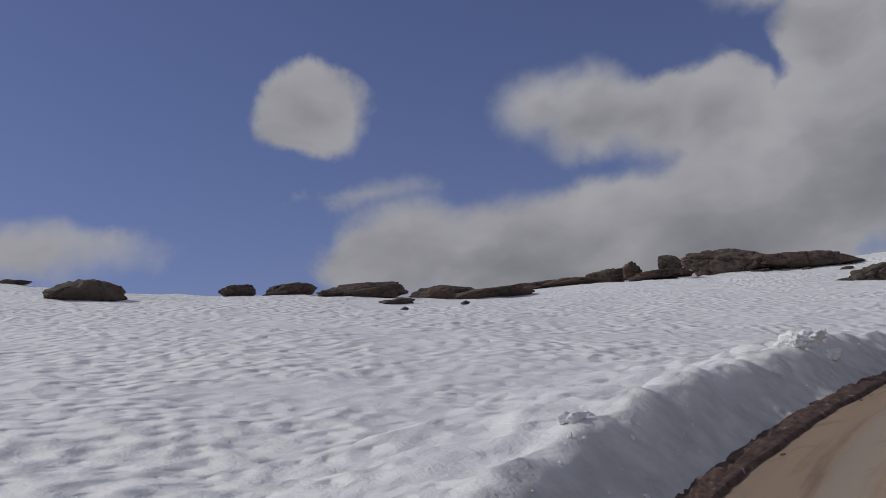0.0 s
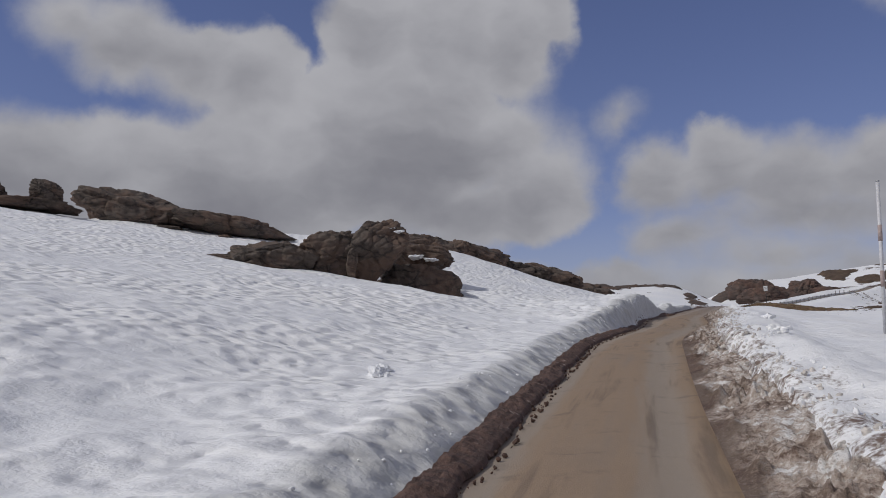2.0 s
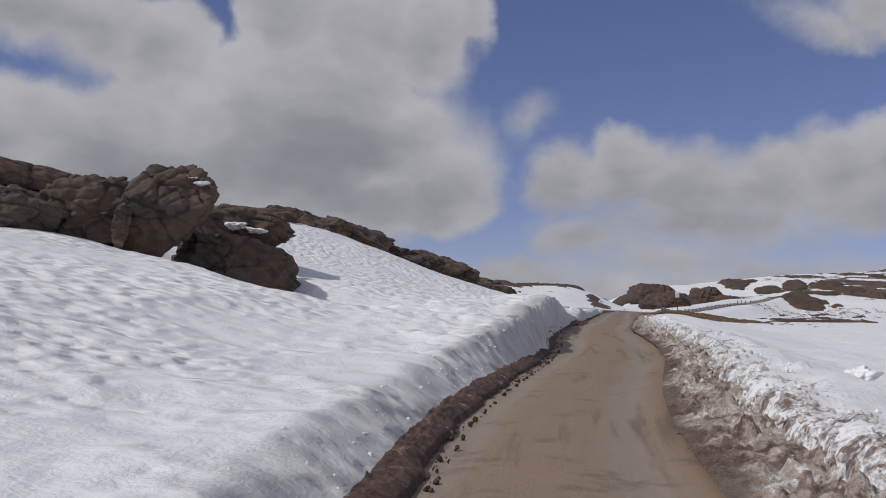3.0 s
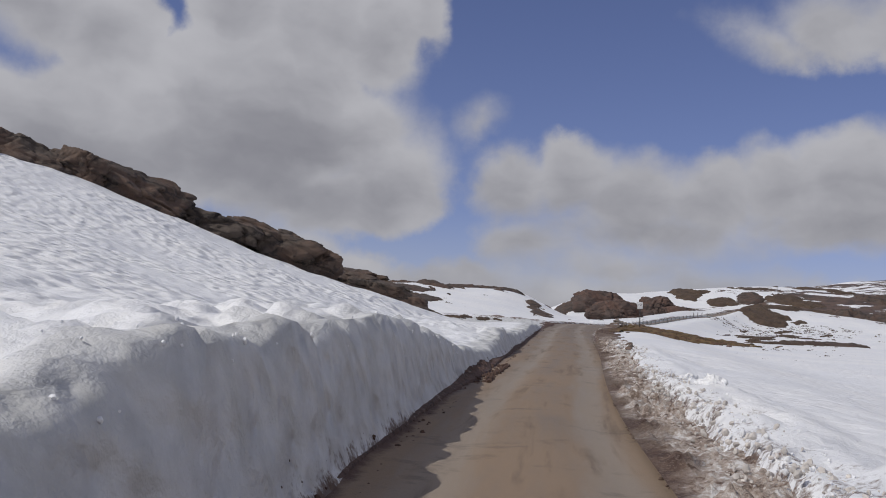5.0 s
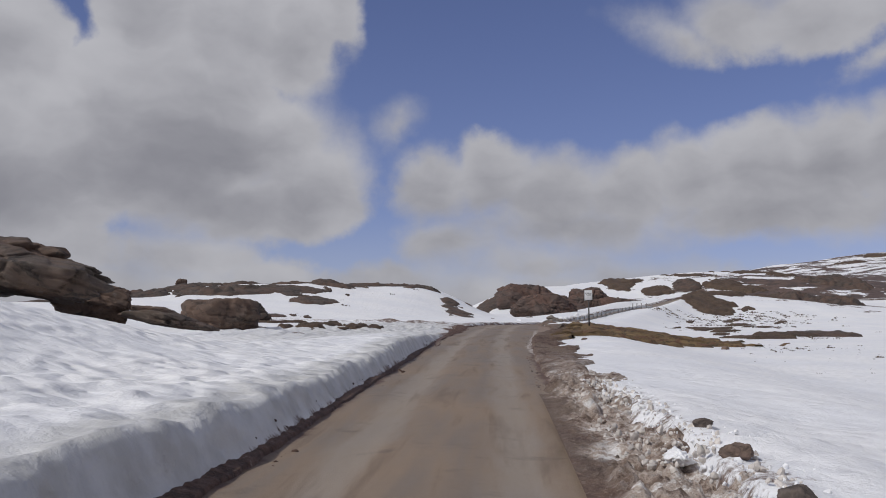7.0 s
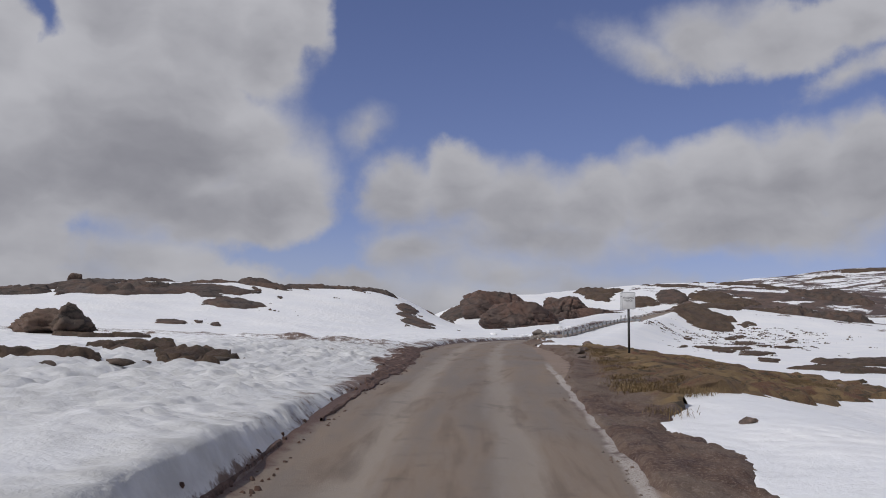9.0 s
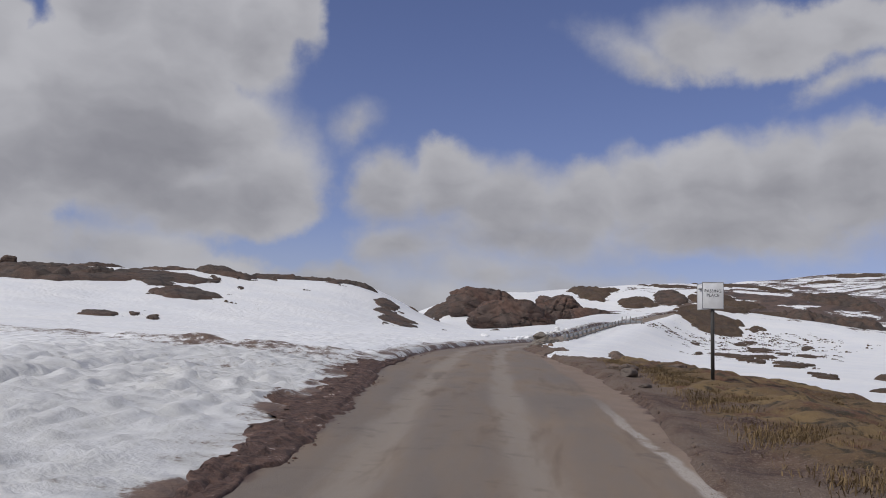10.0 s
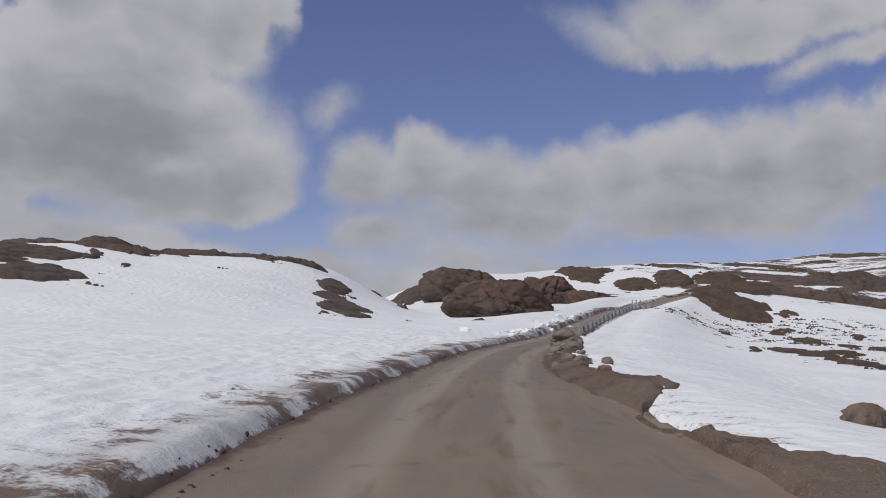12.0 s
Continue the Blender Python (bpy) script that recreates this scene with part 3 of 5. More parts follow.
def layer(ob, name, values):
    ob.data.attributes.new(name, "FLOAT", "POINT").data.foreach_set("value", np.asarray(values, np.float32).ravel())


gy = rows_of([(-1500, -300, 200), (-300, -60, 20), (-60, -10, 3), (-10, 112, 0.2), (112, 200, 0.25), (200, 262, 0.6), (262, 380, 1.6), (380, 700, 8), (700, 1600, 40), (1600, 3400, 200)])
gd = rows_of([(-2600, -800, 200), (-800, -200, 40), (-200, -75, 3.5), (-75, -22, 1.0), (-22, -12, 0.4), (-12, -5, 0.16), (-5, -1.2, 0.09), (-1.2, 1.2, 0.6), (1.2, 5, 0.10), (5, 16, 0.35), (16, 60, 1.2), (60, 200, 4), (200, 800, 40), (800, 2600, 200)])
GD, GY = np.meshgrid(gd, gy)
GX = GD + road_x(np.clip(GY, -60, 340))
GZ = land(GX, GY, True)
ground = tagged(sheet("ground", GX, GY, GZ, SNOW), "snow-covered open moorland ground with ploughed banks", "ground", kind="structure")
gl_, gr_ = -smooth_keys(EDGE_L, GY), smooth_keys(EDGE_R, GY)
early = 1 - step(GY, 100, 120)
above = GZ - road_z(GY) + 0.07 * fbm(GX / 0.9, GY / 0.9, 3, 93)
soil = (1 - step(above, 0.0, 0.12)) * step(-GD, 0.4, 1) * (1 - step(-GD, gl_ - 0.04, gl_ + 0.06)) * 0.9
soil = soil + (1 - step(GD, gr_ + 0.2, gr_ + 1.5)) * step(GD, 0, 1) * (0.25 + 0.22 * early)
# dirty ploughed rim of the lay-by
rim_y = 149 + 0.06 * np.maximum(-GD, 0) ** 1.2 + 0.8 * fbm(GX / 3, GY / 3, 3, 91)
soil = soil + (0.46 + 0.5 * fbm(GX / 0.9, GY / 0.9, 3, 103)) * np.exp(-((GY - rim_y + 0.6) / 2.0) ** 2) * step(-GD, gl_ + 0.3, gl_ + 1.8) * (1 - step(-GD, 16, 30))
soil = soil + (1 - step(-GD, gl_ + 0.2, gl_ + 1.5)) * step(-GD, 0, 1) * step(GY, 117, 124) * (0.17 + 0.30 * step(GY, 147, 152)) * (1 + 2.2 * fbm(GX / 0.6, GY / 1.2, 3, 101))
# bare red earth beside the road at the mouth of the lay-by, and slush streaked with it further out
red = 0.15 + 0.55 * step(GY, 130, 138) * (1 - step(GY, 142, 149))
patch = 1.8 * fbm(GX / 1.4, GY / 2.2, 4, 99, 0.6)
soil = soil + (0.42 + 0.6 * patch) * (1 - step(-GD, gl_ + red + 0.3 * patch, gl_ + red + 0.35 + 0.3 * patch)) * step(-GD, 0, 1) * step(GY, 124, 129) * (1 - step(GY, 142, 147))
soil = soil + (0.10 + 0.16 * patch) * (1 - step(-GD, gl_ + 2.5, gl_ + 8.0)) * step(-GD, 0, 1) * step(GY, 134, 141) * (1 - step(GY, 147, 152))
layer(ground, "dirt", soil)
# left bank's cut face, its shade deepened in the snow colour
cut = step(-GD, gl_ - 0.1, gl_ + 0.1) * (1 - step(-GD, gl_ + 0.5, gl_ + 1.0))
# grey churned slush of the lay-by
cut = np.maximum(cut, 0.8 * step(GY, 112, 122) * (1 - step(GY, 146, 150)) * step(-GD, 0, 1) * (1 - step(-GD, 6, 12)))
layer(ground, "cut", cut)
layer(ground, "pitted", step(-GD, 0.5, 1.5) * (1 - 0.55 * step(GY, 92, 110)) * (1 - step(GY, 147, 156)))
moor = 0.42 * step(GX, 8, 22) * step(GY, 262, 285) + 0.5 * step(GX, 90, 200) * (1 - step(GY, 262, 285)) + 0.5 * step(-GX, 80, 160)
moor = moor + 0.5 * step(GY, 262, 285) * (bump(GX, GY, 75, 325, 30, 26, 1.0) + bump(GX, GY, 110, 420, 60, 50, 0.7) + bump(GX, GY, 200, 560, 90, 60, 0.6) + bump(GX, GY, 20, 300, 14, 14, 0.5))
layer(ground, "moor", np.clip(moor, 0, 1))

ry = rows_of([(-60, 0, 1.5), (0, 200, 0.5), (200, 340, 1.5)])
ru = np.linspace(0, 1, 25)
RU, RY = np.meshgrid(ru, ry)
left_e, right_e = smooth_keys(EDGE_L, RY) - 0.18, smooth_keys(EDGE_R, RY) + 0.18
RD = left_e + (right_e - left_e) * RU
RX = RD + road_x(RY)
rut = -0.035 * (np.exp(-((RD + 0.75) / 0.28) ** 2) + np.exp(-((RD - 0.75) / 0.28) ** 2))
RZ = road_z(RY) - 0.03 * RD**2 / 2.5 + rut + 0.03 * fbm(RX / 1.5, RY / 1.5, 3, 71) + 0.05 * step(np.abs(RU - 0.5), 0.42, 0.5)
RZ = RZ + embank(RY) * (1 - step(RY, 268, 290)) + np.where(RY > 250, hills(RX, RY) + 0.05, 0)
road = tagged(sheet("road", RX, RY, RZ, ROAD), "narrow single-track asphalt road smeared with brown mud", "road", kind="structure")
layer(road, "across", RU)
layer(road, "along", RY)
layer(road, "lateral", RD)
layer(road, "rim", np.minimum(RD - left_e, right_e - RD))

# ---- things ----
def ground_z(x, y):
    return float(land(np.array([x]), np.array([y]))[0])


def mesh_object(name, bm, material, parent=None, label="", smooth=True):
    me = bpy.data.meshes.new(name)
    bm.to_mesh(me)
    bm.free()
    if smooth:
        me.polygons.foreach_set("use_smooth", np.ones(len(me.polygons), bool))
    me.materials.append(material)
    ob = new(name, me)
    ob.parent = parent
    if label:
        ob["label"] = label
    return ob


def thing(name, m, label, category, group=""):
    ob = new(name)
    ob.empty_display_size = 0.2
    ob.matrix_world = settled(m)
    return tagged(ob, label, category, group)


def box(bm, sx, sy, sz, m=None, bevel=0.0):
    made = bmesh.ops.create_cube(bm, size=1.0)["verts"]
    bmesh.ops.transform(bm, matrix=(m or Matrix()) @ Matrix.Diagonal((sx, sy, sz, 1)), verts=made)
    if bevel:
        edges = list({e for v in made for e in v.link_edges})
        bmesh.ops.bevel(bm, geom=edges, offset=bevel, segments=2, affect="EDGES", profile=0.5)
    return bm


def rod(bm, radius, length, m=None, sides=14, top=None):
    made = bmesh.ops.create_cone(bm, cap_ends=True, segments=sides, radius1=radius, radius2=radius if top is None else top, depth=length)["verts"]
    bmesh.ops.transform(bm, matrix=(m or Matrix()) @ Matrix.Translation((0, 0, length / 2)), verts=made)
    return bm


def rock_shape(sx, sy, sz, seed, detail=5, planes=16, rough=0.13, cracks=1.0, square=0.0):
    """An angular boulder: a ball cut by planes, then worn and split along joints."""
    rng = random.Random(seed)
    bm = bmesh.new()
    bmesh.ops.create_icosphere(bm, subdivisions=detail, radius=1.0)
    cuts = []
    for _ in range(planes):
        n = Vector((rng.gauss(0, 1), rng.gauss(0, 1), rng.gauss(0, 0.8))).normalized()
        cuts.append((n, rng.uniform(0.60, 0.95) + 0.06 * square))
    shift = Vector((seed * 3.7 % 50, seed * 1.3 % 50, 0))
    mean = (sx + sy + sz) / 3
    for v in bm.verts:
        n = v.co.normalized()
        r = (abs(n.x) ** (2 + square) + abs(n.y) ** (2 + square) + abs(n.z) ** (2 + square)) ** (-1 / (2 + square))
        for c, h in cuts:
            k = n.dot(c)
            if k > 0.05:
                r = min(r, h / k)
        p = Vector((n.x * r * sx, n.y * r * sy, n.z * r * sz))
        q = p / mean * 1.5 + shift
        r *= 1 + rough * noise.fractal(q, 1.0, 2.0, 5) - 0.6 * rough * abs(noise.noise(q * 2.3))
        # bedding steps and open joints
        bed = q.z * 2.6 + 0.5 * noise.noise(q * 0.9) + 0.35 * q.x
        r *= 1 - 0.05 * cracks * (1 - min(abs(bed - round(bed)) * 5, 1))
        if cracks:
            near = noise.voronoi(q * 0.62)[0]
            r *= 1 - 0.09 * cracks * max(0.0, 1 - (near[1] - near[0]) * 12)
        v.co = Vector((n.x * r, n.y * r, n.z * r))
    reach = [max(abs(v.co[i]) for v in bm.verts) for i in range(3)]
    bmesh.ops.scale(bm, vec=(sx / reach[0], sy / reach[1], sz / reach[2]), verts=bm.verts)
    return bm


def rock(name, label, x, y, sx, sy, sz, turn=0, seed=1, lift=0.3, tilt=0, lean=0, material=None, detail=None, z=None, group="", category="rock", rough=0.13, square=0.0, shear=0.0):
    detail = detail or (4 if max(sx, sy, sz) < 0.9 else 5)
    ob = mesh_object(name, rock_shape(sx, sy, sz, seed, detail, rough=rough, square=square), material or ROCK)
    ob.matrix_world = settled(pose(x, y, ground_z(x, y) + sz * lift if z is None else z, tilt, lean, turn))
    if shear:      # beds that dip along the length of a ridge
        dip = Matrix()
        dip[2][0] = -math.tan(radians(shear))
        ob.matrix_world = ob.matrix_world @ dip
    return tagged(ob, label, category, group)


ROCK_BAND = ("rock_outcrop", "low brown rock outcrop bare of snow on the hillside", "rock", 0)
HEATH_BAND = ("heath_patch", "patch of brown winter heather showing through the snow", "heath", 1)


def outcrop(kind, x, y, rx, ry, turn, height, seed):
    """A bare patch that follows the land: bedded steps, a torn outline, snow lying in its gaps."""
    name, label, category, heath = kind
    size = math.sqrt(rx * ry)
    loose = (1.9 if max(rx, ry) < 3 * min(rx, ry) else 2.8) + 0.7 * heath
    nu, nv = (int(min(max(2.8 * r / max(size / 22, 0.06), 22), 90)) for r in (rx, ry))
    U, V = np.meshgrid(np.linspace(-1.4, 1.4, nu), np.linspace(-1.4, 1.4, nv))
    c, s = math.cos(radians(turn)), math.sin(radians(turn))
    X, Y = x + U * rx * c - V * ry * s, y + U * rx * s + V * ry * c
    narrow = max(rx, ry) >= 3 * min(rx, ry)
    speck = 0.9 * min(rx, ry) if narrow else 0.9 * size
    field = 1 - (1.9 + 0.5 * heath) * (U * U + V * V) + loose * fbm(X / speck + seed, Y / (speck if narrow else 0.8 * speck), 5, seed, 0.62)
    if size > 4:
        field = field + 1.3 * fbm(X / 3.0, Y / 4.5, 4, seed + 5, 0.6)
    beds = np.clip(field, 0, 1) * 2.6 + 0.5 * fbm(X / (0.4 * size), Y / (0.4 * size), 3, seed + 3)
    stepped = (np.floor(beds) + step(beds - np.floor(beds), 0.0, 0.45)) / 2.6
    broken = fbm(X / (0.3 * size) + seed, Y / (0.3 * size), 4, seed + 7, 0.6)
    low = 0.25 if narrow else 0.6 if y > 150 else 0.8
    Z = land(X, Y) + height * low * np.where(field > 0, np.clip(stepped, 0, 1) * (0.8 + 0.7 * broken), 0) + 0.06 + np.clip(field * 0.6, -0.4, 0.05)
    X, Y, Z = settle(X, Y, Z)
    i = np.arange(nu * nv).reshape(nv, nu)
    quads = np.stack([i[:-1, :-1], i[:-1, 1:], i[1:, 1:], i[1:, :-1]], -1).reshape(-1, 4)
    co = np.stack([X.ravel(), Y.ravel(), Z.ravel()], -1)
    me = bpy.data.meshes.new(name)
    me.from_pydata(co.tolist(), [], quads.tolist())
    me.polygons.foreach_set("use_smooth", np.ones(len(me.polygons), bool))
    me.materials.append(HEATH if heath else (DARK_ROCK if y > 150 else ROCK))
    return tagged(new(name, me), label, category)


# verge of earth and heather on the right of the road
vy = rows_of([(12, 106, 0.075), (106, 160, 0.12), (160, 215, 0.25)])
VU, VY = np.meshgrid(np.linspace(0, 1, 52), vy)
wide = smooth_keys(VERGE, VY)
VD = smooth_keys(EDGE_R, VY) - 0.28 + (wide + 0.15) * VU * (1 + 0.30 * fbm(VY / 1.1, VU * 2, 4, 81))
VX = VD + road_x(VY)
heathy = step(VY, 119, 130) * (1 - step(VY, 160, 168)) * step(VD - smooth_keys(EDGE_R, VY) + 1.2 * fbm(VX / 1.5, VY / 1.5, 3, 82), 0.5, 2.4)
tuss = 0.5 + fbm(VX / 0.8, VY / 0.8, 4, 83, 0.6)
grit = fbm(VX / 0.5, VY / 0.9, 3, 87, 0.5)
low_edge = step(VU, 0.0, 0.25)
base_z = road_z(VY) - 0.012 * VD * VD + embank(VY)
slushy = base_z + smooth_keys(BANK_R, VY) * (0.12 + 0.55 * VU)
VZ = slushy + (land(VX, VY) - slushy) * step(VY, 100, 108)
VZ = np.maximum(VZ, base_z - 0.06) + 0.015 + 0.07 * grit * low_edge + 0.03 * tuss * low_edge + heathy * 0.22 * np.maximum(tuss - 0.2, 0) - 0.34 * step(VU + 0.5 * fbm(VX / 1.6, VY / 1.6, 3, 85), 0.76, 1.0)
heaped = np.abs(fbm(VX / 0.20, VY / 0.20, 4, 89, 0.6)) * (0.5 + 0.8 * step(fbm(VX / 1.2, VY / 1.2, 2, 86), -0.2, 0.2))
VZ = VZ + 0.07 * np.abs(fbm(VX / 0.28, VY / 0.28, 4, 84, 0.65)) * step(VY, 100, 110) * low_edge
VZ = VZ - 0.3 * (1 - step(VY, 12, 15)) + (0.20 * heaped - 0.03) * low_edge * (1 - step(VY, 100, 110)) * (1 - step(VU, 0.8, 1.0))
verge = tagged(sheet("verge", VX, VY, VZ, VERGE_SOIL), "roadside verge of brown earth and yellowed moorland grass", "verge", kind="structure")
layer(verge, "heathy", heathy)
layer(verge, "slush", (1 - step(VY, 96, 118) + 0.5 * step(VY, 176, 186)) * step(VU + 0.35 * fbm(VX / 0.8, VY / 0.8, 3, 88), 0.06, 0.28))

# ridge of wet red earth scraped up at the foot of the left bank
BERM = [(2, 0.04), (14, 0.05), (24, 0.05), (34, 0.06), (48, 0.055), (60, 0.04), (79, 0.045), (82, 0.10), (85, 0.04), (96, 0.025), (112, 0.02), (119, 0.0), (122, -0.02)]
by = rows_of([(2, 121, 0.06)])
BU, BY = np.meshgrid(np.linspace(0, 1, 22), by)
tall = smooth_keys(BERM, BY)
BD = smooth_keys(EDGE_L, BY) + (0.03 + 1.6 * tall) * (1 + 0.5 * fbm(BY / 0.5, 0 * BY + 5, 3, 121, 0.6) + 0.4 * fbm(BY / 2.5, 0 * BY + 9, 2, 122)) * (1 - BU) - (0.14 + 0.3 * tall) * BU
BX = BD + road_x(BY)
BZ = road_z(BY) + 0.015 - 0.05 * (1 - step(BU, 0.0, 0.08)) + tall * step(BU, -0.1, 0.75) * (1.15 + 0.7 * fbm(BX / 0.22, BY / 0.30, 4, 123, 0.65)) + (0.02 + 0.5 * tall) * np.abs(fbm(BX / 0.10, BY / 0.12, 3, 125, 0.6)) * step(BU, 0.02, 0.3)
berm = tagged(sheet("earth_bank", BX, BY, BZ, WET_EARTH), "low ridge of wet red-brown earth along the snow bank", "earth bank", kind="structure")

# bare wet earth between the slush and the road at the mouth of the lay-by
ey = rows_of([(123, 152, 0.10)])
EU, EY = np.meshgrid(np.linspace(0, 1, 30), ey)
bare_wide = 0.1 + 0.85 * step(EY, 127, 135) * (1 - step(EY, 144, 151))
ED = smooth_keys(EDGE_L, EY) + 0.16 + 0.12 * fbm(EY / 0.8, 0 * EY, 3, 131) - bare_wide * EU * (1 + 0.8 * fbm(EY / 1.4, EU * 2, 4, 133, 0.65))
EX = ED + road_x(EY)
EZ = np.maximum(land(EX, EY), road_z(EY) - 0.03) + 0.02 + 0.06 * np.abs(fbm(EX / 0.2, EY / 0.3, 4, 135, 0.6)) - 0.05 * (1 - step(EU, 0.0, 0.1)) - 0.25 * step(EU + 0.5 * fbm(EX / 0.7, EY / 0.9, 3, 137), 0.72, 1.0)
tagged(sheet("bare_earth", EX, EY, EZ, WET_EARTH), "strip of bare wet red earth at the road edge", "earth", kind="structure")

# ---- boulders over the bend ----
rock("crag", "rounded red-brown sandstone crag on the skyline", -6.2, 306, 9.0, 8.0, 6.2, 0, 12, z=25.0, material=RED_ROCK, detail=6, category="crag", rough=0.17, square=1.2)
rock("crag", "broken red-brown rock mass between two crags", -2.6, 284, 8.4, 6.0, 3.9, -10, 19, z=22.6, material=RED_ROCK, detail=6, category="crag", rough=0.18, square=1.0)
rock("crag", "low red-brown sandstone crag beside a larger one", 7.0, 302, 5.2, 6.0, 4.6, 20, 17, z=25.0, material=RED_ROCK, detail=6, category="crag", rough=0.17, square=1.0)
rock("crag", "low brown rock spur running down from a crag", 13.0, 290, 5.0, 3.0, 2.2, -12, 18, z=23.9, material=RED_ROCK, detail=6, category="crag", rough=0.18, square=1.0, shear=10)
rock("crag", "steep red-brown rock bluff standing above the road", -5.0, 236.2, 5.5, 4.2, 2.6, 6, 14, z=19.5, material=RED_ROCK, detail=6, category="crag", rough=0.15, square=2.6)
rock("stone", "brown stone lying in snow below the bluff", -7.4, 218.4, 0.75, 0.5, 0.42, 10, 15, z=17.1, material=RED_ROCK, detail=5, square=1.0)

rock("boulder", "dark rounded boulder standing on the snow crest", -38.2, 13.9, 1.81, 1.46, 0.65, 70, 20, z=10.05)
rock("boulder", "dark rounded boulder standing on the snow crest", -51.4, 27.8, 1.28, 1.03, 0.53, 62, 21, z=13.32)
rock("boulder", "dark rounded boulder standing on the snow crest", -48.4, 30.0, 1.60, 1.30, 0.61, 58, 22, z=12.77)
rock("rock_ridge", "long low brown rock ridge above the snow slope", -43.9, 31.9, 2.88, 1.51, 0.64, 54, 23, z=11.64)
rock("stone", "small brown stone lying in the snow", -32.2, 25.2, 0.96, 0.64, 0.18, 52, 24, z=8.47)
rock("stone", "small brown stone lying in the snow", -27.2, 21.7, 0.18, 0.12, 0.08, 51, 25, z=7.13)
rock("rock_ridge", "long low brown rock ridge above the snow slope", -68.4, 19.4, 1.39, 0.73, 0.26, 74, 26, z=17.77)
rock("rock_ridge", "long low brown rock ridge above the snow slope", -42.7, 36.5, 1.53, 0.80, 0.53, 50, 27, z=11.37)
rock("rock_ridge", "long low brown rock ridge above the snow slope", -60.9, 53.4, 2.93, 1.53, 0.68, 50, 28, z=15.74)
rock("rock_ridge", "long low brown rock ridge above the snow slope", -48.0, 29.0, 1.18, 0.62, 0.28, 62, 29, z=12.51)
rock("rock_ridge", "long low brown rock ridge above the snow slope", -54.1, 61.0, 3.89, 2.04, 0.33, 43, 30, z=14.90)
rock("stone", "small brown stone lying in the snow", -35.8, 76.1, 0.59, 0.39, 0.21, 26, 31, z=12.39)
rock("stone", "small brown stone lying in the snow", -43.4, 75.9, 0.98, 0.66, 0.22, 31, 32, z=14.01)
rock("stone", "small brown stone lying in the snow", -39.6, 77.0, 0.61, 0.41, 0.16, 28, 33, z=13.33)
rock("rock_ridge", "long low brown rock ridge above the snow slope", -50.5, 47.8, 4.16, 2.18, 0.64, 51, 34, z=13.01)
rock("stone", "small brown stone lying in the snow", -28.7, 26.2, 0.24, 0.16, 0.11, 58, 35, z=7.70)
rock("rock_ridge", "long low brown rock ridge above the snow slope", -50.3, 48.4, 2.89, 1.51, 0.57, 46, 36, z=13.18)
rock("boulder", "blocky brown rock sunk in the snow field", -22.9, 128.7, 1.80, 1.43, 0.90, 25, 37, z=11.66, square=6, rough=0.10)
rock("boulder", "blocky brown rock sunk in the snow field", -24.3, 130.6, 1.29, 1.05, 0.39, 26, 38, z=11.54)
rock("boulder", "weathered grey-brown boulder on the snowy ridge", -27.0, 147.3, 1.75, 1.3, 0.72, 20, 39, z=12.85, rough=0.3, shear=12)
rock("boulder", "craggy grey-brown rock end on the snowy ridge", -26.2, 146.6, 0.8, 0.7, 0.75, 40, 46, z=12.95, rough=0.25)
rock("stone", "small brown stone lying in the snow", -18.2, 123.2, 0.31, 0.21, 0.09, 20, 40, lift=-0.3)
rock("stone", "small brown stone lying in the snow", -22.3, 132.4, 0.60, 0.40, 0.10, 22, 41, lift=-0.3)
rock("stone", "small brown stone lying in the snow", -18.9, 129.1, 0.21, 0.14, 0.09, 25, 42, lift=-0.3)
rock("stone", "small brown stone lying in the snow", -17.5, 129.1, 0.30, 0.20, 0.09, 21, 43, lift=-0.3)
rock("stone", "small brown stone lying in the snow", -17.5, 130.5, 0.12, 0.08, 0.04, 20, 44, lift=-0.3)
rock("stone", "small brown stone lying in the snow", -16.4, 132.0, 0.27, 0.18, 0.07, 15, 45, lift=-0.3)
rock("boulder", "large cracked boulder jutting out over the snow slope", -20.60, 57.64, 1.72, 1.29, 1.09, 25, 60, z=8.99, lean=-44, detail=6, square=1.5)
rock("boulder", "heavy cracked rock block sunk in the snow slope", -19.75, 60.65, 1.95, 1.5, 1.42, 22, 61, z=7.32, lean=24, detail=6, square=5)
rock("boulder", "long cracked brown rock half buried in snow", -23.81, 55.31, 2.05, 1.54, 0.81, 32, 62, z=8.42, lean=4, detail=6, square=2.5)
rock("boulder", "cracked brown rock wedged between larger boulders", -22.23, 56.76, 1.55, 1.16, 1.17, 29, 63, z=8.55, lean=-12, detail=6, square=2.5)
rock("boulder", "narrow upright split of rock between two boulders", -21.01, 56.30, 0.23, 0.61, 0.76, 27, 64, z=8.21, lean=8, detail=6, square=2)
rock("rock_slab", "flat brown rock slab lying with snow on it", -20.49, 62.68, 1.79, 1.34, 0.59, 22, 65, z=9.25, shear=14, detail=6, square=3)
rock("rock_slab", "thin flat brown rock slab bare of snow", -25.89, 54.33, 1.01, 0.76, 0.22, 36, 66, z=8.47, shear=0, detail=5, square=2)
rock("rock_ridge", "long low brown rock ridge above the snow slope", -65.84, 68.94, 4.68, 2.60, 0.43, 49, 67, z=17.49, shear=6, detail=5, square=1.5, rough=0.17)
rock("rock_ridge", "long low brown rock ridge above the snow slope", -59.33, 68.91, 3.18, 2.39, 0.56, 46, 68, z=16.53, shear=4, detail=6, square=1.5, rough=0.17)
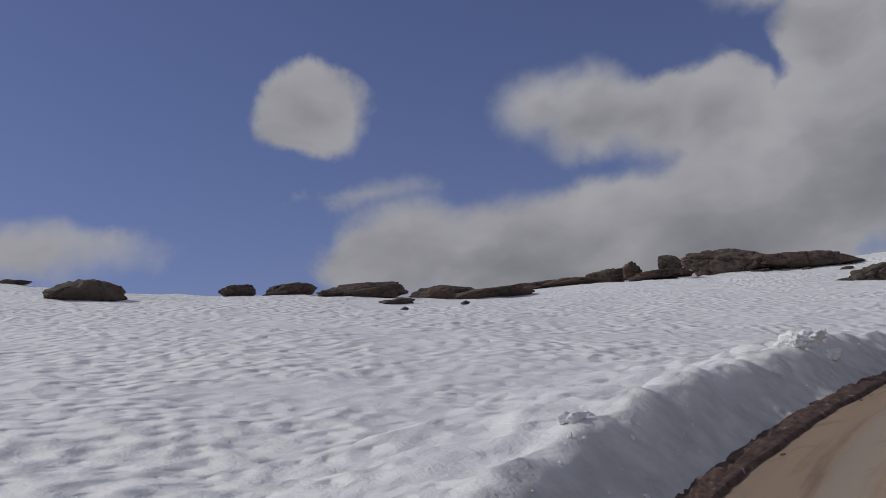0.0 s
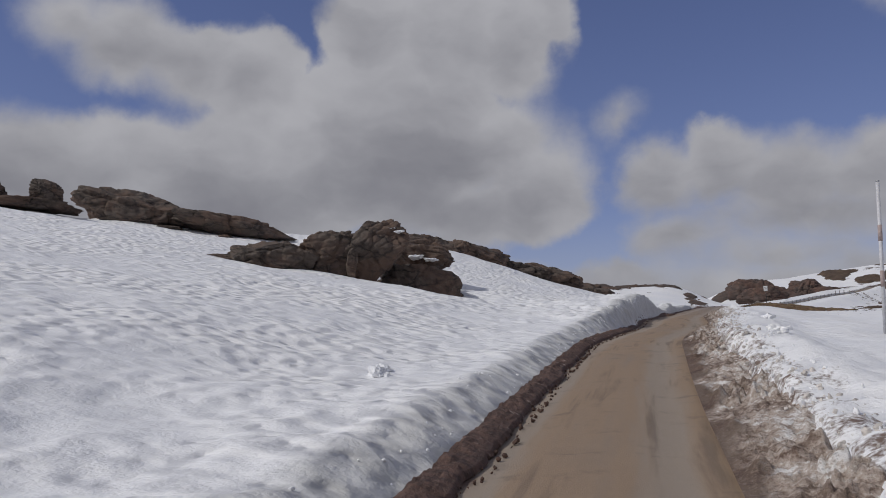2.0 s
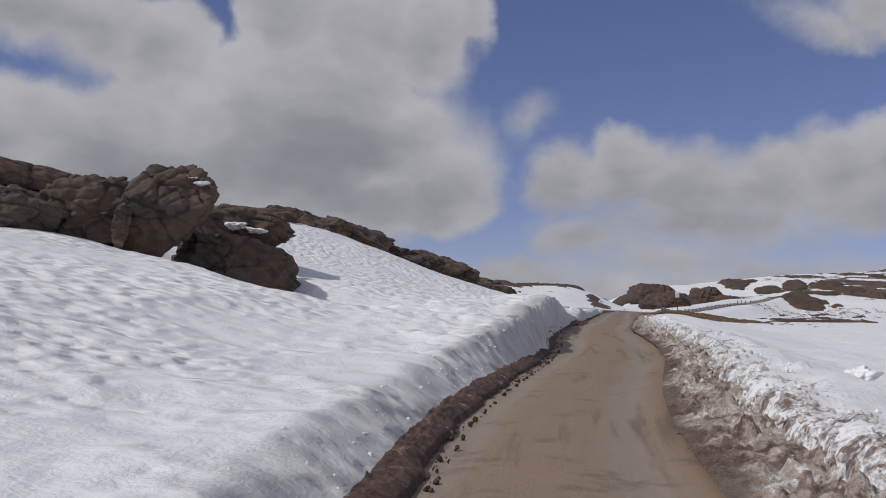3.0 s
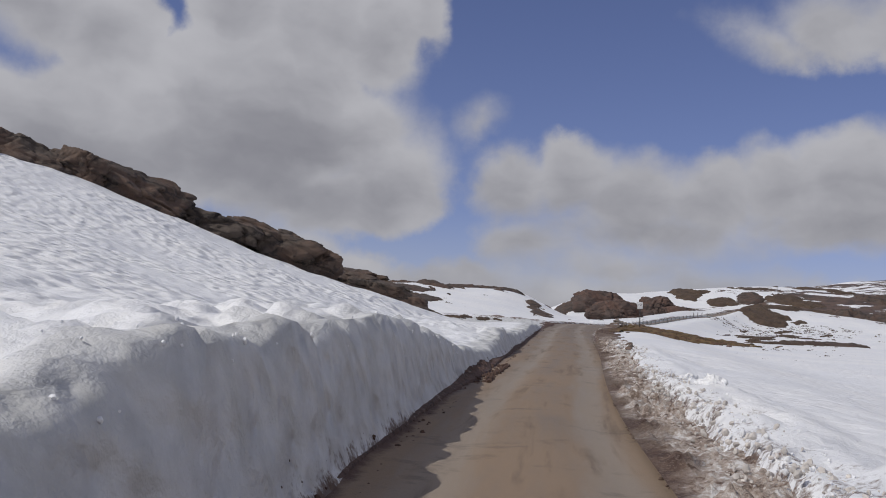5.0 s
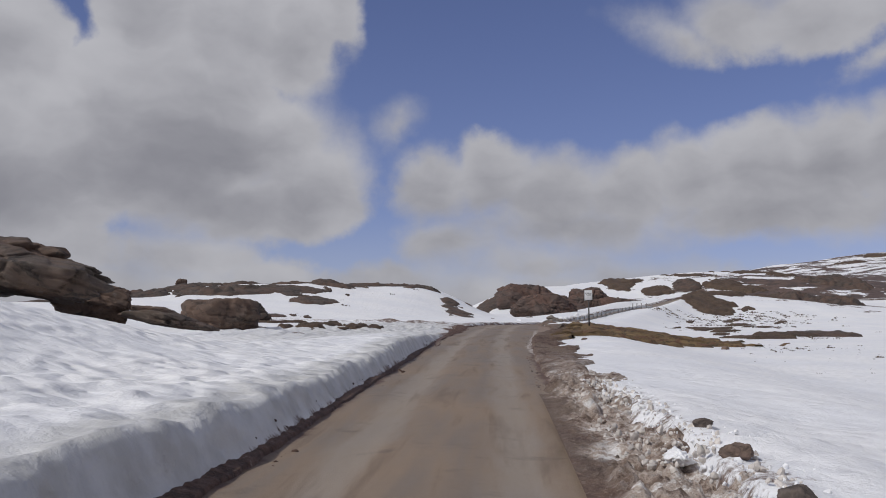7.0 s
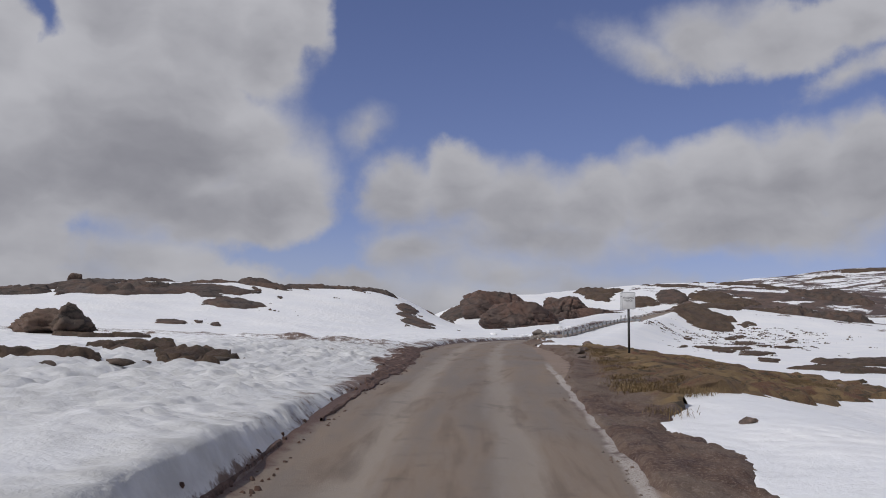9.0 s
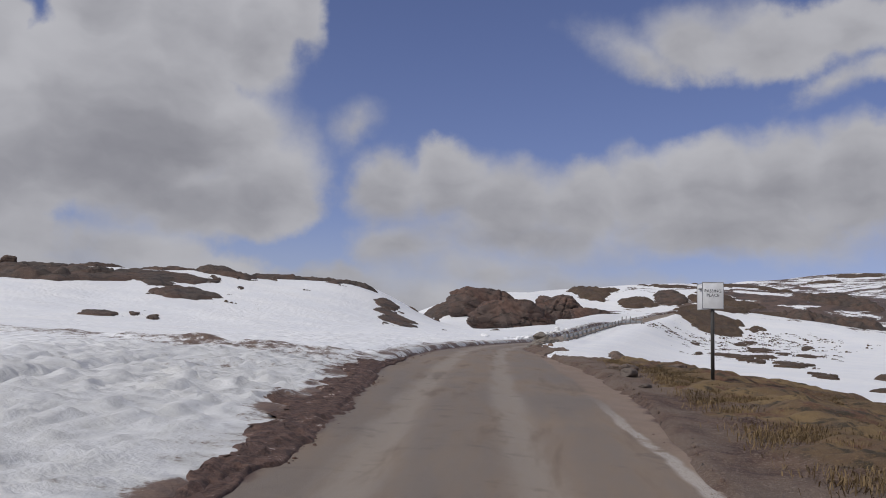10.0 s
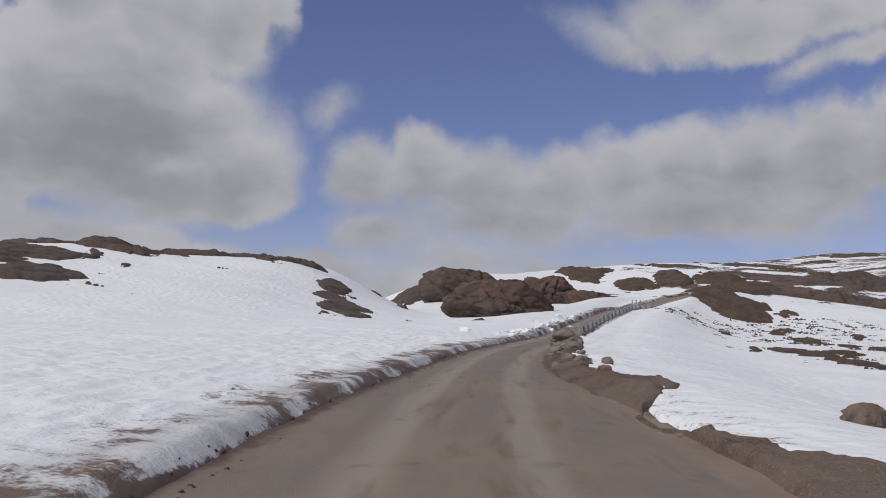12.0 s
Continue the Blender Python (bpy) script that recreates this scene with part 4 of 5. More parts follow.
rock("rock_ridge", "blocky brown rock ridge above the snow slope", -55.07, 68.68, 2.26, 1.70, 0.73, 44, 69, z=16.15, shear=2, detail=6, square=3, rough=0.17)
rock("boulder", "rounded grey-brown boulder on the snowy ridge", -52.27, 68.92, 1.02, 0.77, 0.96, 42, 70, z=16.02, lean=0, detail=6, square=1)
rock("rock_ridge", "long low brown rock ridge above the snow slope", -49.91, 70.00, 3.17, 2.37, 0.42, 40, 71, z=15.07, shear=5, detail=5, square=1.5, rough=0.17)
rock("boulder", "squarish grey-brown boulder perched on the ridge", -48.69, 69.95, 1.09, 0.82, 0.89, 39, 72, z=15.89, lean=2, detail=6, square=4)
rock("rock_ridge", "large cracked brown rock rising from the snow slope", -46.23, 77.18, 5.12, 2.60, 1.43, 34, 73, z=15.56, shear=13, detail=6, square=0.8, rough=0.17)
rock("rock_ridge", "low brown rock tail of the skyline ridge", -40.62, 79.24, 4.66, 2.60, 0.87, 30, 74, z=14.46, shear=14, detail=6, square=0.8, rough=0.17)
rock("rock_ridge", "layered brown rock face rising out of the snow", -31.47, 89.27, 2.41, 1.81, 1.00, 39, 75, z=13.80, shear=12, detail=6, square=1.2, rough=0.17)
rock("rock_ridge", "broken brown rock step on a layered face", -28.18, 92.64, 1.25, 0.94, 0.94, 31, 76, z=13.59, shear=16, detail=6, square=2.5, rough=0.17)
rock("rock_ridge", "broken brown rock step on a layered face", -21.74, 98.63, 1.10, 0.82, 0.91, 18, 77, z=11.74, shear=22, detail=6, square=2, rough=0.17)
rock("rock_ridge", "broken brown rock step on a layered face", -26.69, 94.93, 1.18, 0.88, 0.83, 27, 78, z=13.19, shear=24, detail=6, square=2, rough=0.17)
rock("rock_ridge", "layered brown rock face rising out of the snow", -30.04, 91.89, 2.61, 1.95, 1.03, 34, 79, z=13.74, shear=14, detail=6, square=1.2, rough=0.17)
rock("rock_ridge", "layered brown rock face rising out of the snow", -27.80, 94.55, 2.90, 2.18, 1.06, 29, 80, z=13.52, shear=25, detail=6, square=1.2, rough=0.17)
rock("rock_ridge", "layered brown rock face rising out of the snow", -25.34, 97.46, 2.54, 1.91, 0.63, 24, 81, z=12.60, shear=21, detail=6, square=1.2, rough=0.17)
rock("rock_ridge", "layered brown rock face rising out of the snow", -22.67, 99.00, 2.57, 1.92, 0.96, 19, 82, z=11.91, shear=24, detail=6, square=1.2, rough=0.17)
rock("rock_ridge", "blunt brown end of a layered rock face", -21.12, 99.08, 1.22, 0.92, 0.97, 17, 83, z=11.33, shear=26, detail=6, square=1.2, rough=0.17)
rock("rock_ridge", "low brown rock tail beyond the layered face", -20.59, 106.91, 2.26, 1.69, 0.60, 14, 84, z=11.46, shear=20, detail=6, square=2, rough=0.17)
rock("stone", "low brown stone trailing from the rock face", -18.46, 110.51, 1.25, 0.94, 0.19, 10, 85, z=10.53, shear=12, detail=5, square=1)
rock("rock_ridge", "large cracked brown rock rising from the snow slope", -23.24, 105.67, 1.87, 1.41, 0.64, 30, 86, z=11.71, shear=8, detail=6, square=2.5, rough=0.17)
rock("rock_ridge", "large cracked brown rock rising from the snow slope", -21.82, 107.83, 2.22, 1.67, 0.70, 25, 87, z=11.66, shear=11, detail=6, square=2.5, rough=0.17)
rock("rock_ridge", "blocky brown end of a rock ridge", -20.54, 110.39, 1.00, 0.75, 0.60, 21, 88, z=11.07, shear=16, detail=6, square=3, rough=0.17)
rock("boulder", "squarish brown boulder at the end of a ridge", -20.18, 110.73, 0.58, 0.44, 0.53, 20, 89, z=10.94, lean=8, detail=6, square=3)
rock("stone", "low brown stone trailing from the ridge", -19.95, 113.31, 0.80, 0.60, 0.20, 18, 90, z=10.93, shear=18, detail=5, square=1)
for bx, by_, wide, deep, seed in ((-70, 205, 7, 3, 201), (-62, 209, 7, 3, 202), (-55, 215, 6.5, 3.5, 203), (-49, 218.5, 6, 3, 204), (-43, 222, 5.5, 3, 205), (-37.5, 226, 5, 3, 206), (-33, 232, 4.5, 3, 207), (-28, 236, 4, 3, 208), (-24, 240, 3.5, 3, 209)):
    outcrop(("rock_outcrop", "long brown rock band along the crest of a snowy hill", "rock", 0), bx, by_, wide, deep, 33, 0.7, seed)
rock("boulder", "brown boulder perched on the crest of a snowy hill", -56.5, 215.5, 0.9, 0.8, 0.8, 10, 210, lift=0.75, material=DARK_ROCK)
outcrop(ROCK_BAND, -55.5, 204.8, 5.39, 3.32, 26, 0.90, 100)
outcrop(ROCK_BAND, -50.5, 204.7, 7.17, 4.41, 23, 1.26, 101)
outcrop(ROCK_BAND, -45.7, 209.3, 3.04, 1.87, 20, 0.84, 102)
outcrop(ROCK_BAND, -46.5, 237.0, 9.97, 6.13, 16, 0.50, 103)
outcrop(ROCK_BAND, -36.0, 221.7, 6.54, 4.02, 13, 0.99, 104)
outcrop(ROCK_BAND, -32.8, 232.3, 2.51, 1.54, 10, 0.61, 105)
outcrop(ROCK_BAND, -29.4, 238.6, 3.62, 2.23, 8, 0.50, 106)
outcrop(ROCK_BAND, -25.6, 241.4, 3.69, 2.27, 7, 0.56, 107)
outcrop(ROCK_BAND, -25.7, 235.6, 2.00, 7.72, 7, 0.63, 108)
outcrop(ROCK_BAND, -48.0, 206.9, 6.13, 5.86, 21, 0.48, 109)
outcrop(ROCK_BAND, -40.3, 211.4, 4.95, 4.35, 16, 0.38, 110)
outcrop(ROCK_BAND, -35.7, 215.0, 0.73, 2.36, 14, 0.27, 111)
outcrop(ROCK_BAND, -34.4, 219.3, 0.35, 0.88, 12, 0.12, 112)
outcrop(ROCK_BAND, -35.0, 204.8, 3.27, 5.14, 15, 0.49, 113)
outcrop(ROCK_BAND, -35.3, 185.6, 1.58, 4.28, 18, 0.21, 114)
outcrop(ROCK_BAND, -34.1, 189.3, 0.36, 1.49, 17, 0.12, 115)
outcrop(ROCK_BAND, -32.1, 187.3, 0.39, 2.59, 16, 0.12, 116)
outcrop(ROCK_BAND, -32.4, 212.8, 0.39, 1.48, 12, 0.12, 117)
outcrop(ROCK_BAND, -25.8, 235.1, 2.10, 8.61, 9, 0.59, 118)
outcrop(ROCK_BAND, -18.9, 222.9, 1.61, 4.46, 4, 0.33, 119)
outcrop(ROCK_BAND, -17.3, 214.1, 2.19, 7.46, 4, 0.34, 120)
outcrop(ROCK_BAND, -16.0, 310.2, 4.08, 8.48, 1, 1.12, 121)
outcrop(ROCK_BAND, -14.2, 243.0, 1.22, 0.81, 0, 0.81, 122)
outcrop(ROCK_BAND, -17.8, 256.6, 0.70, 0.53, 3, 0.19, 124)
outcrop(ROCK_BAND, -14.1, 241.0, 0.66, 0.44, 0, 0.23, 125)
outcrop(HEATH_BAND, 18.5, 333.2, 7.49, 11.39, -8, 1.52, 126)
outcrop(HEATH_BAND, 16.1, 296.3, 4.40, 14.00, -8, 0.75, 127)
outcrop(ROCK_BAND, 33.9, 325.7, 3.93, 7.43, -12, 1.19, 128)
outcrop(HEATH_BAND, 25.7, 320.8, 4.62, 6.55, -10, 1.16, 129)
outcrop(HEATH_BAND, 44.0, 325.2, 7.50, 8.00, -14, 1.42, 130)
outcrop(HEATH_BAND, 36.2, 341.5, 8.88, 4.44, -12, 0.41, 131)
outcrop(HEATH_BAND, 55.4, 346.0, 10.67, 8.00, -16, 0.67, 132)
outcrop(HEATH_BAND, 60.7, 338.3, 4.53, 3.45, -17, 0.72, 133)
outcrop(HEATH_BAND, 47.5, 319.1, 5.06, 5.08, -16, 0.92, 134)
outcrop(ROCK_BAND, 53.6, 289.3, 8.83, 6.73, -20, 2.40, 135)
outcrop(ROCK_BAND, 74.4, 325.6, 12.21, 8.00, -22, 2.40, 136)
outcrop(HEATH_BAND, 27.3, 269.6, 9.08, 6.66, -14, 1.36, 137)
outcrop(HEATH_BAND, 48.6, 293.4, 6.65, 14.00, -18, 0.71, 138)
outcrop(HEATH_BAND, 150.9, 554.9, 15.33, 14.00, -20, 1.40, 139)
outcrop(HEATH_BAND, 182.4, 571.5, 19.01, 8.00, -23, 1.77, 140)
outcrop(HEATH_BAND, 30.1, 256.6, 0.95, 2.48, -16, 0.19, 141)
outcrop(HEATH_BAND, 27.6, 252.7, 1.05, 3.18, -15, 0.22, 142)
outcrop(HEATH_BAND, 27.4, 243.0, 1.68, 4.05, -16, 0.20, 143)
outcrop(HEATH_BAND, 18.2, 214.5, 1.21, 6.69, -16, 0.24, 144)
outcrop(HEATH_BAND, 13.7, 193.4, 1.51, 4.74, -17, 0.23, 145)
outcrop(HEATH_BAND, 25.1, 229.3, 0.88, 5.15, -17, 0.15, 146)
outcrop(HEATH_BAND, 36.7, 252.6, 0.79, 2.79, -19, 0.22, 147)
outcrop(HEATH_BAND, 26.4, 225.3, 0.86, 7.31, -18, 0.16, 148)
outcrop(HEATH_BAND, 9.7, 177.5, 0.79, 3.75, -17, 0.17, 149)
outcrop(HEATH_BAND, 19.5, 245.5, 0.64, 2.45, -13, 0.17, 150)
outcrop(HEATH_BAND, 9.0, 163.0, 3.0, 5.0, -11, 0.38, 151)
outcrop(HEATH_BAND, 14.5, 175.0, 3.2, 6.0, -13, 0.5, 152)
outcrop(ROCK_BAND, 19.5, 180.0, 4.0, 6.5, -15, 0.6, 153)
rock("boulder", "pointed brown boulder on the snowy moor", 16.1, 177.0, 0.95, 0.8, 0.75, 20, 154, z=12.95, square=0.5)
outcrop(HEATH_BAND, 12.6, 199.8, 1.02, 7.00, -10, 0.33, 154)
outcrop(HEATH_BAND, 25.7, 239.7, 1.03, 8.26, -12, 0.33, 155)
outcrop(HEATH_BAND, 12.2, 215.0, 0.36, 3.95, -16, 0.19, 159)
outcrop(HEATH_BAND, 15.1, 216.3, 1.41, 5.09, -18, 0.28, 160)
outcrop(HEATH_BAND, 15.2, 211.9, 1.55, 5.34, -19, 0.28, 161)
outcrop(HEATH_BAND, 35.0, 249.3, 0.56, 3.63, -22, 0.24, 162)
outcrop(HEATH_BAND, 32.7, 291.0, 8.15, 14.00, -16, 1.37, 163)
outcrop(HEATH_BAND, 51.7, 299.5, 9.25, 14.00, -21, 1.73, 164)
outcrop(HEATH_BAND, -24.8, 146.2, 2.2, 1.8, 20, 0.1, 164)
outcrop(HEATH_BAND, -19.7, 131.3, 1.33, 1.01, 24, 0.06, 165)
outcrop(HEATH_BAND, -20.2, 137.3, 1.24, 3.2, 20, 0.05, 166)
outcrop(HEATH_BAND, -17.3, 133.3, 0.89, 2.70, 17, 0.05, 167)


# ---- sign, marker pole and barrier ----
STEEL = plain_material("galvanised_steel", (0.42, 0.43, 0.44), 0.45, 0.6)
DARK_POST = plain_material("dark_painted_post", (0.05, 0.048, 0.045), 0.6, 0.0, 0.4, 20.0)
WHITE_SHEET = plain_material("white_sign_sheet", (0.72, 0.73, 0.74), 0.4, 0.0, 0.12, 5.0)
LETTER = plain_material("black_lettering", (0.03, 0.03, 0.035), 0.5)
OLD_WOOD = plain_material("weathered_timber", (0.30, 0.29, 0.27), 0.85, 0.0, 0.45, 9.0)
POLE_WHITE = plain_material("weathered_white_pole", (0.62, 0.62, 0.64), 0.5, 0.0, 0.25, 14.0)
POLE_RED = plain_material("faded_red_band", (0.42, 0.33, 0.31), 0.55, 0.0, 0.3, 14.0)


def words(name, text, size, m, parent, material):
    """Raised flat lettering, turned into a mesh."""
    cu = bpy.data.curves.new(name, "FONT")
    cu.body, cu.size, cu.extrude, cu.align_x, cu.align_y = text, size, 0.002, "CENTER", "CENTER"
    tmp = bpy.data.objects.new(name, cu)
    scene.collection.objects.link(tmp)
    bpy.context.view_layer.update()
    me = bpy.data.meshes.new_from_object(tmp.evaluated_get(bpy.context.evaluated_depsgraph_get()))
    bpy.data.objects.remove(tmp)
    me.materials.append(material)
    ob = new(name, me)
    ob.parent = parent
    ob.matrix_basis = m
    return ob


def passing_sign(x, y, top, turn):
    z = ground_z(x, y)
    sign = thing("road_sign", pose(x, y, z - 0.1, 1.5, -1.0, turn), "white square sign reading PASSING PLACE on a dark post", "road sign")
    h = top - z + 0.1
    mesh_object("post", rod(bmesh.new(), 0.042, h - 0.02), DARK_POST, sign)
    for k, (ang, dx, dy) in enumerate(((0, 0.0, -0.07), (112, -0.17, 0.29))):
        board = mesh_object("board", box(bmesh.new(), 0.46, 0.014, 0.60, Matrix(), 0.004), WHITE_SHEET, sign, "white board with dark lettering" if k == 0 else "")
        board.matrix_basis = pose(dx, dy, h - 0.32, 0, 0, ang)
        edge = bmesh.new()
        for sx, sz, wx, wz in ((0, 0.297, 0.47, 0.016), (0, -0.297, 0.47, 0.016), (-0.229, 0, 0.016, 0.60), (0.229, 0, 0.016, 0.60)):
            box(edge, wx, 0.022, wz, Matrix.Translation((sx, 0.0, sz)))
        mesh_object("rim", edge, STEEL, board, "grey metal rim", smooth=False)
        mesh_object("bracket", box(bmesh.new(), 0.20, 0.05, 0.04, Matrix.Translation((0, 0.03, 0.18)), 0.004), STEEL, board, smooth=False)
        words("lettering", "PASSING\nPLACE", 0.098, pose(0, -0.0085, 0.05, 90, 0, 0), board, LETTER)
    return sign


passing_sign(-5.27, 145.1, 14.5, -6)


def snow_pole(x, y, top):
    z = ground_z(x, y)
    pole = thing("snow_pole", pose(x, y, z - 0.15, 0, 1.2, 0), "tall thin white snow marker pole beside the road", "marker pole")
    h = top - z + 0.15
    mesh_object("shaft", rod(bmesh.new(), 0.052, h, top=0.046), POLE_WHITE, pole)
    for a in (0.33, 0.62):
        mesh_object("band", rod(bmesh.new(), 0.056, 0.42, Matrix.Translation((0, 0, h * a)), top=0.055), POLE_RED, pole, "faded pinkish grey band")
    mesh_object("cap", rod(bmesh.new(), 0.05, 0.03, Matrix.Translation((0, 0, h))), STEEL, pole)
    return pole


snow_pole(-2.95, 49.3, 8.78)


def barrier(y0, y1, gap, offset):
    """A timber-posted crash barrier along the outside of the bend."""
    ys = np.arange(y0, y1, gap)
    xs = road_x(ys) + smooth_keys(EDGE_R, ys) + offset
    zs = road_z(ys) + embank(ys) - 0.10
    fence = thing("roadside_barrier", pose(xs[0], ys[0], zs[0]), "weathered grey roadside barrier with a rail on timber posts", "barrier")
    base = Vector((xs[0], ys[0], zs[0]))
    for i, (x, y, z) in enumerate(zip(xs, ys, zs)):
        tall = 0.98 if i < len(ys) - 5 else 1.45
        p = mesh_object("post", box(bmesh.new(), 0.13, 0.12, tall + 0.3, Matrix.Translation((0, 0, tall / 2 - 0.15)), 0.012), OLD_WOOD, fence, smooth=False)
        p.matrix_basis = pose(x - base.x, y - base.y, z - base.z, 2 * math.sin(i * 2.3), 2 * math.cos(i * 1.7), -16)
        if i + 1 < len(ys):
            a, b = Vector((x, y, z)) - base, Vector((xs[i + 1], ys[i + 1], zs[i + 1])) - base
            way_ = b - a
            turn = math.degrees(math.atan2(way_.y, way_.x))
            slope = -math.degrees(math.atan2(way_.z, math.hypot(way_.x, way_.y)))
            for h, t in ((0.72, 0.30), (0.32, 0.14)):
                r = mesh_object("rail", box(bmesh.new(), way_.length + 0.1, 0.06, t, Matrix(), 0.015), STEEL if t > 0.2 else OLD_WOOD, fence, "grey steel rail" if t > 0.2 else "", smooth=False)
                mid = (a + b) / 2
                r.matrix_basis = pose(mid.x, mid.y, mid.z + h, 0, slope, turn) @ Matrix.Translation((0, 0.11, 0))
    return fence


barrier(203, 269, 3.5, 0.5)

# ---- stones, snow lumps and loose stuff ----
rng = random.Random(5)
PALE_STONE = rock_material("pale_stone", (0.23, 0.19, 0.155, 1), (0.19, 0.172, 0.155, 1), (0.08, 0.066, 0.055, 1), 0.5)
for i in range(62):
    y = rng.triangular(170, 197, 184)
    side = rng.uniform(0.1, 1.0)
    x = float(road_x(y) + smooth_keys(EDGE_R, y)) + side
    s = rng.uniform(0.10, 0.33)
    rock("stone", "rough pale stone in a tumbled roadside heap", x, y, s * 1.25, s, s * 0.75, rng.uniform(0, 180), 300 + i,
         z=ground_z(x, y) + s * 0.4 + (0.35 * rng.random() if 178 < y < 190 and side < 0.7 else 0), material=PALE_STONE, detail=3, group="tumbled stones by the road", category="stone")
BROWN_STONE = rock_material("brown_stone", (0.19, 0.13, 0.10, 1), (0.13, 0.105, 0.09, 1), (0.05, 0.04, 0.034, 1), 0.5)
for i, (x, y, s) in enumerate(((-8.4, 93.2, 0.10), (-8.35, 92.3, 0.12), (-8.6, 90.6, 0.11), (-8.3, 96.3, 0.09), (-8.4, 94.6, 0.10), (-5.0, 149.5, 0.24), (-3.6, 150.4, 0.22), (-1.4, 150.8, 0.16),
                           (-4.8, 160.7, 0.30), (-2.2, 152.0, 0.20), (-0.2, 148.0, 0.14), (-6.9, 168.5, 0.18), (-6.5, 170.5, 0.16), (2.5, 146.0, 0.16), (1.2, 138.0, 0.2), (-6.92, 146.3, 0.22), (-6.6, 148.2, 0.24), (-6.7, 149.8, 0.18), (-7.2, 143.0, 0.12), (-5.3, 158.1, 0.2), (-2.5, 155.0, 0.16), (-0.5, 154.0, 0.42), (-7.2, 124.0, 0.1), (-6.2, 131.0, 0.12), (-4.4, 139.0, 0.16))):
    rock("stone", "brown stone lying on the roadside verge", x, y, s * 1.3, s, s * 0.7, i * 40, 340 + i, lift=0.4, detail=4, material=BROWN_STONE, group="verge stones", category="stone")


def snow_lump(x, y, s, seed, flat=0.65, z=None):
    ob = mesh_object("snow_lump", rock_shape(s * 1.2, s, s * flat, seed, 5, 24, 0.42, 0.5), SNOW)
    ob.matrix_world = settled(pose(x, y, ground_z(x, y) + s * flat * 0.2 if z is None else z, 0, 0, seed * 37))
    return tagged(ob, "rough lump of ploughed snow on the bank", "snow lump", "ploughed snow lumps")


for i, (x, y, s) in enumerate(((-2.9, 1.7, 0.26), (-3.2, 2.0, 0.20), (-2.6, 1.4, 0.18), (-3.1, 1.4, 0.15), (-2.0, 0.2, 0.2), (-1.7, -0.2, 0.16), (-4.9, 5.4, 0.13), (-5.2, 5.9, 0.10), (-6.6, 12.2, 0.30), (-6.4, 11.6, 0.22), (-6.8, 12.7, 0.24), (-6.3, 12.3, 0.18), (-6.9, 13.3, 0.16),
                               (-10.3, 33.2, 0.18), (-10.5, 33.8, 0.14), (-5.0, 42.0, 0.18), (-5.4, 44.5, 0.2), (-5.2, 39.0, 0.22), (-7.9, 77.1, 0.22), (-8.0, 77.9, 0.17), (-8.1, 79.0, 0.18),
                               (-8.75, 94.9, 0.12), (-9.0, 200, 0.35), (-4.6, 207, 0.4), (-2.6, 213, 0.4), (-0.2, 221, 0.4))):
    snow_lump(x, y, s, 400 + i)
for i in range(26):
    y = rng.uniform(196, 240)
    snow_lump(float(road_x(y) + smooth_keys(EDGE_L, y)) - rng.uniform(0.2, 1.5), y, rng.uniform(0.12, 0.34), 470 + i)
for i, (x, y, z, s) in enumerate(((-19.85, 57.7, 9.85, 0.30), (-19.45, 57.6, 9.68, 0.24), (-20.1, 61.3, 9.08, 0.40), (-19.5, 61.6, 8.98, 0.30))):
    snow_lump(x, y, s, 450 + i, 0.35, z)


def scatter(name, label, category, places, material, seed):
    """Many crumbs in one mesh."""
    r = random.Random(seed)
    co, faces = [], []
    t = (1 + 5**0.5) / 2
    ball = [Vector(v).normalized() for v in ((-1, t, 0), (1, t, 0), (-1, -t, 0), (1, -t, 0), (0, -1, t), (0, 1, t), (0, -1, -t), (0, 1, -t), (t, 0, -1), (t, 0, 1), (-t, 0, -1), (-t, 0, 1))]
    tri = ((0, 11, 5), (0, 5, 1), (0, 1, 7), (0, 7, 10), (0, 10, 11), (1, 5, 9), (5, 11, 4), (11, 10, 2), (10, 7, 6), (7, 1, 8), (3, 9, 4), (3, 4, 2), (3, 2, 6), (3, 6, 8), (3, 8, 9), (4, 9, 5), (2, 4, 11), (6, 2, 10), (8, 6, 7), (9, 8, 1))
    for x, y, z, s in places:
        k = len(co)
        turn = Euler((r.uniform(0, 6), r.uniform(0, 6), r.uniform(0, 6))).to_matrix()
        for v in ball:
            p = turn @ Vector((v.x * s * r.uniform(0.7, 1.3), v.y * s * r.uniform(0.6, 1.1), v.z * s * r.uniform(0.5, 0.9)))
            co.append((x + p.x, y + p.y, z + p.z))
        faces += [(a + k, b + k, c + k) for a, b, c in tri]
    me = bpy.data.meshes.new(name)
    me.from_pydata(co, [], faces)
    me.materials.append(material)
    return tagged(new(name, me), label, category, kind="stuff")


def along_edge(n, y0, y1, keys, low, high, sizes, seed, sign=1):
    r = np.random.RandomState(seed)
    y = r.uniform(y0, y1, n)
    d = smooth_keys(keys, y) + sign * (low + (high - low) * r.rand(n) ** 1.6)
    x = d + road_x(y)
    s = sizes[0] + (sizes[1] - sizes[0]) * r.rand(n) ** 3
    z = np.maximum(land(x, y), road_z(y) - 0.02 - 0.012 * d * d) + s * 0.15
    x, y, z = settle(x, y, z)
    return list(zip(x, y, z, s))


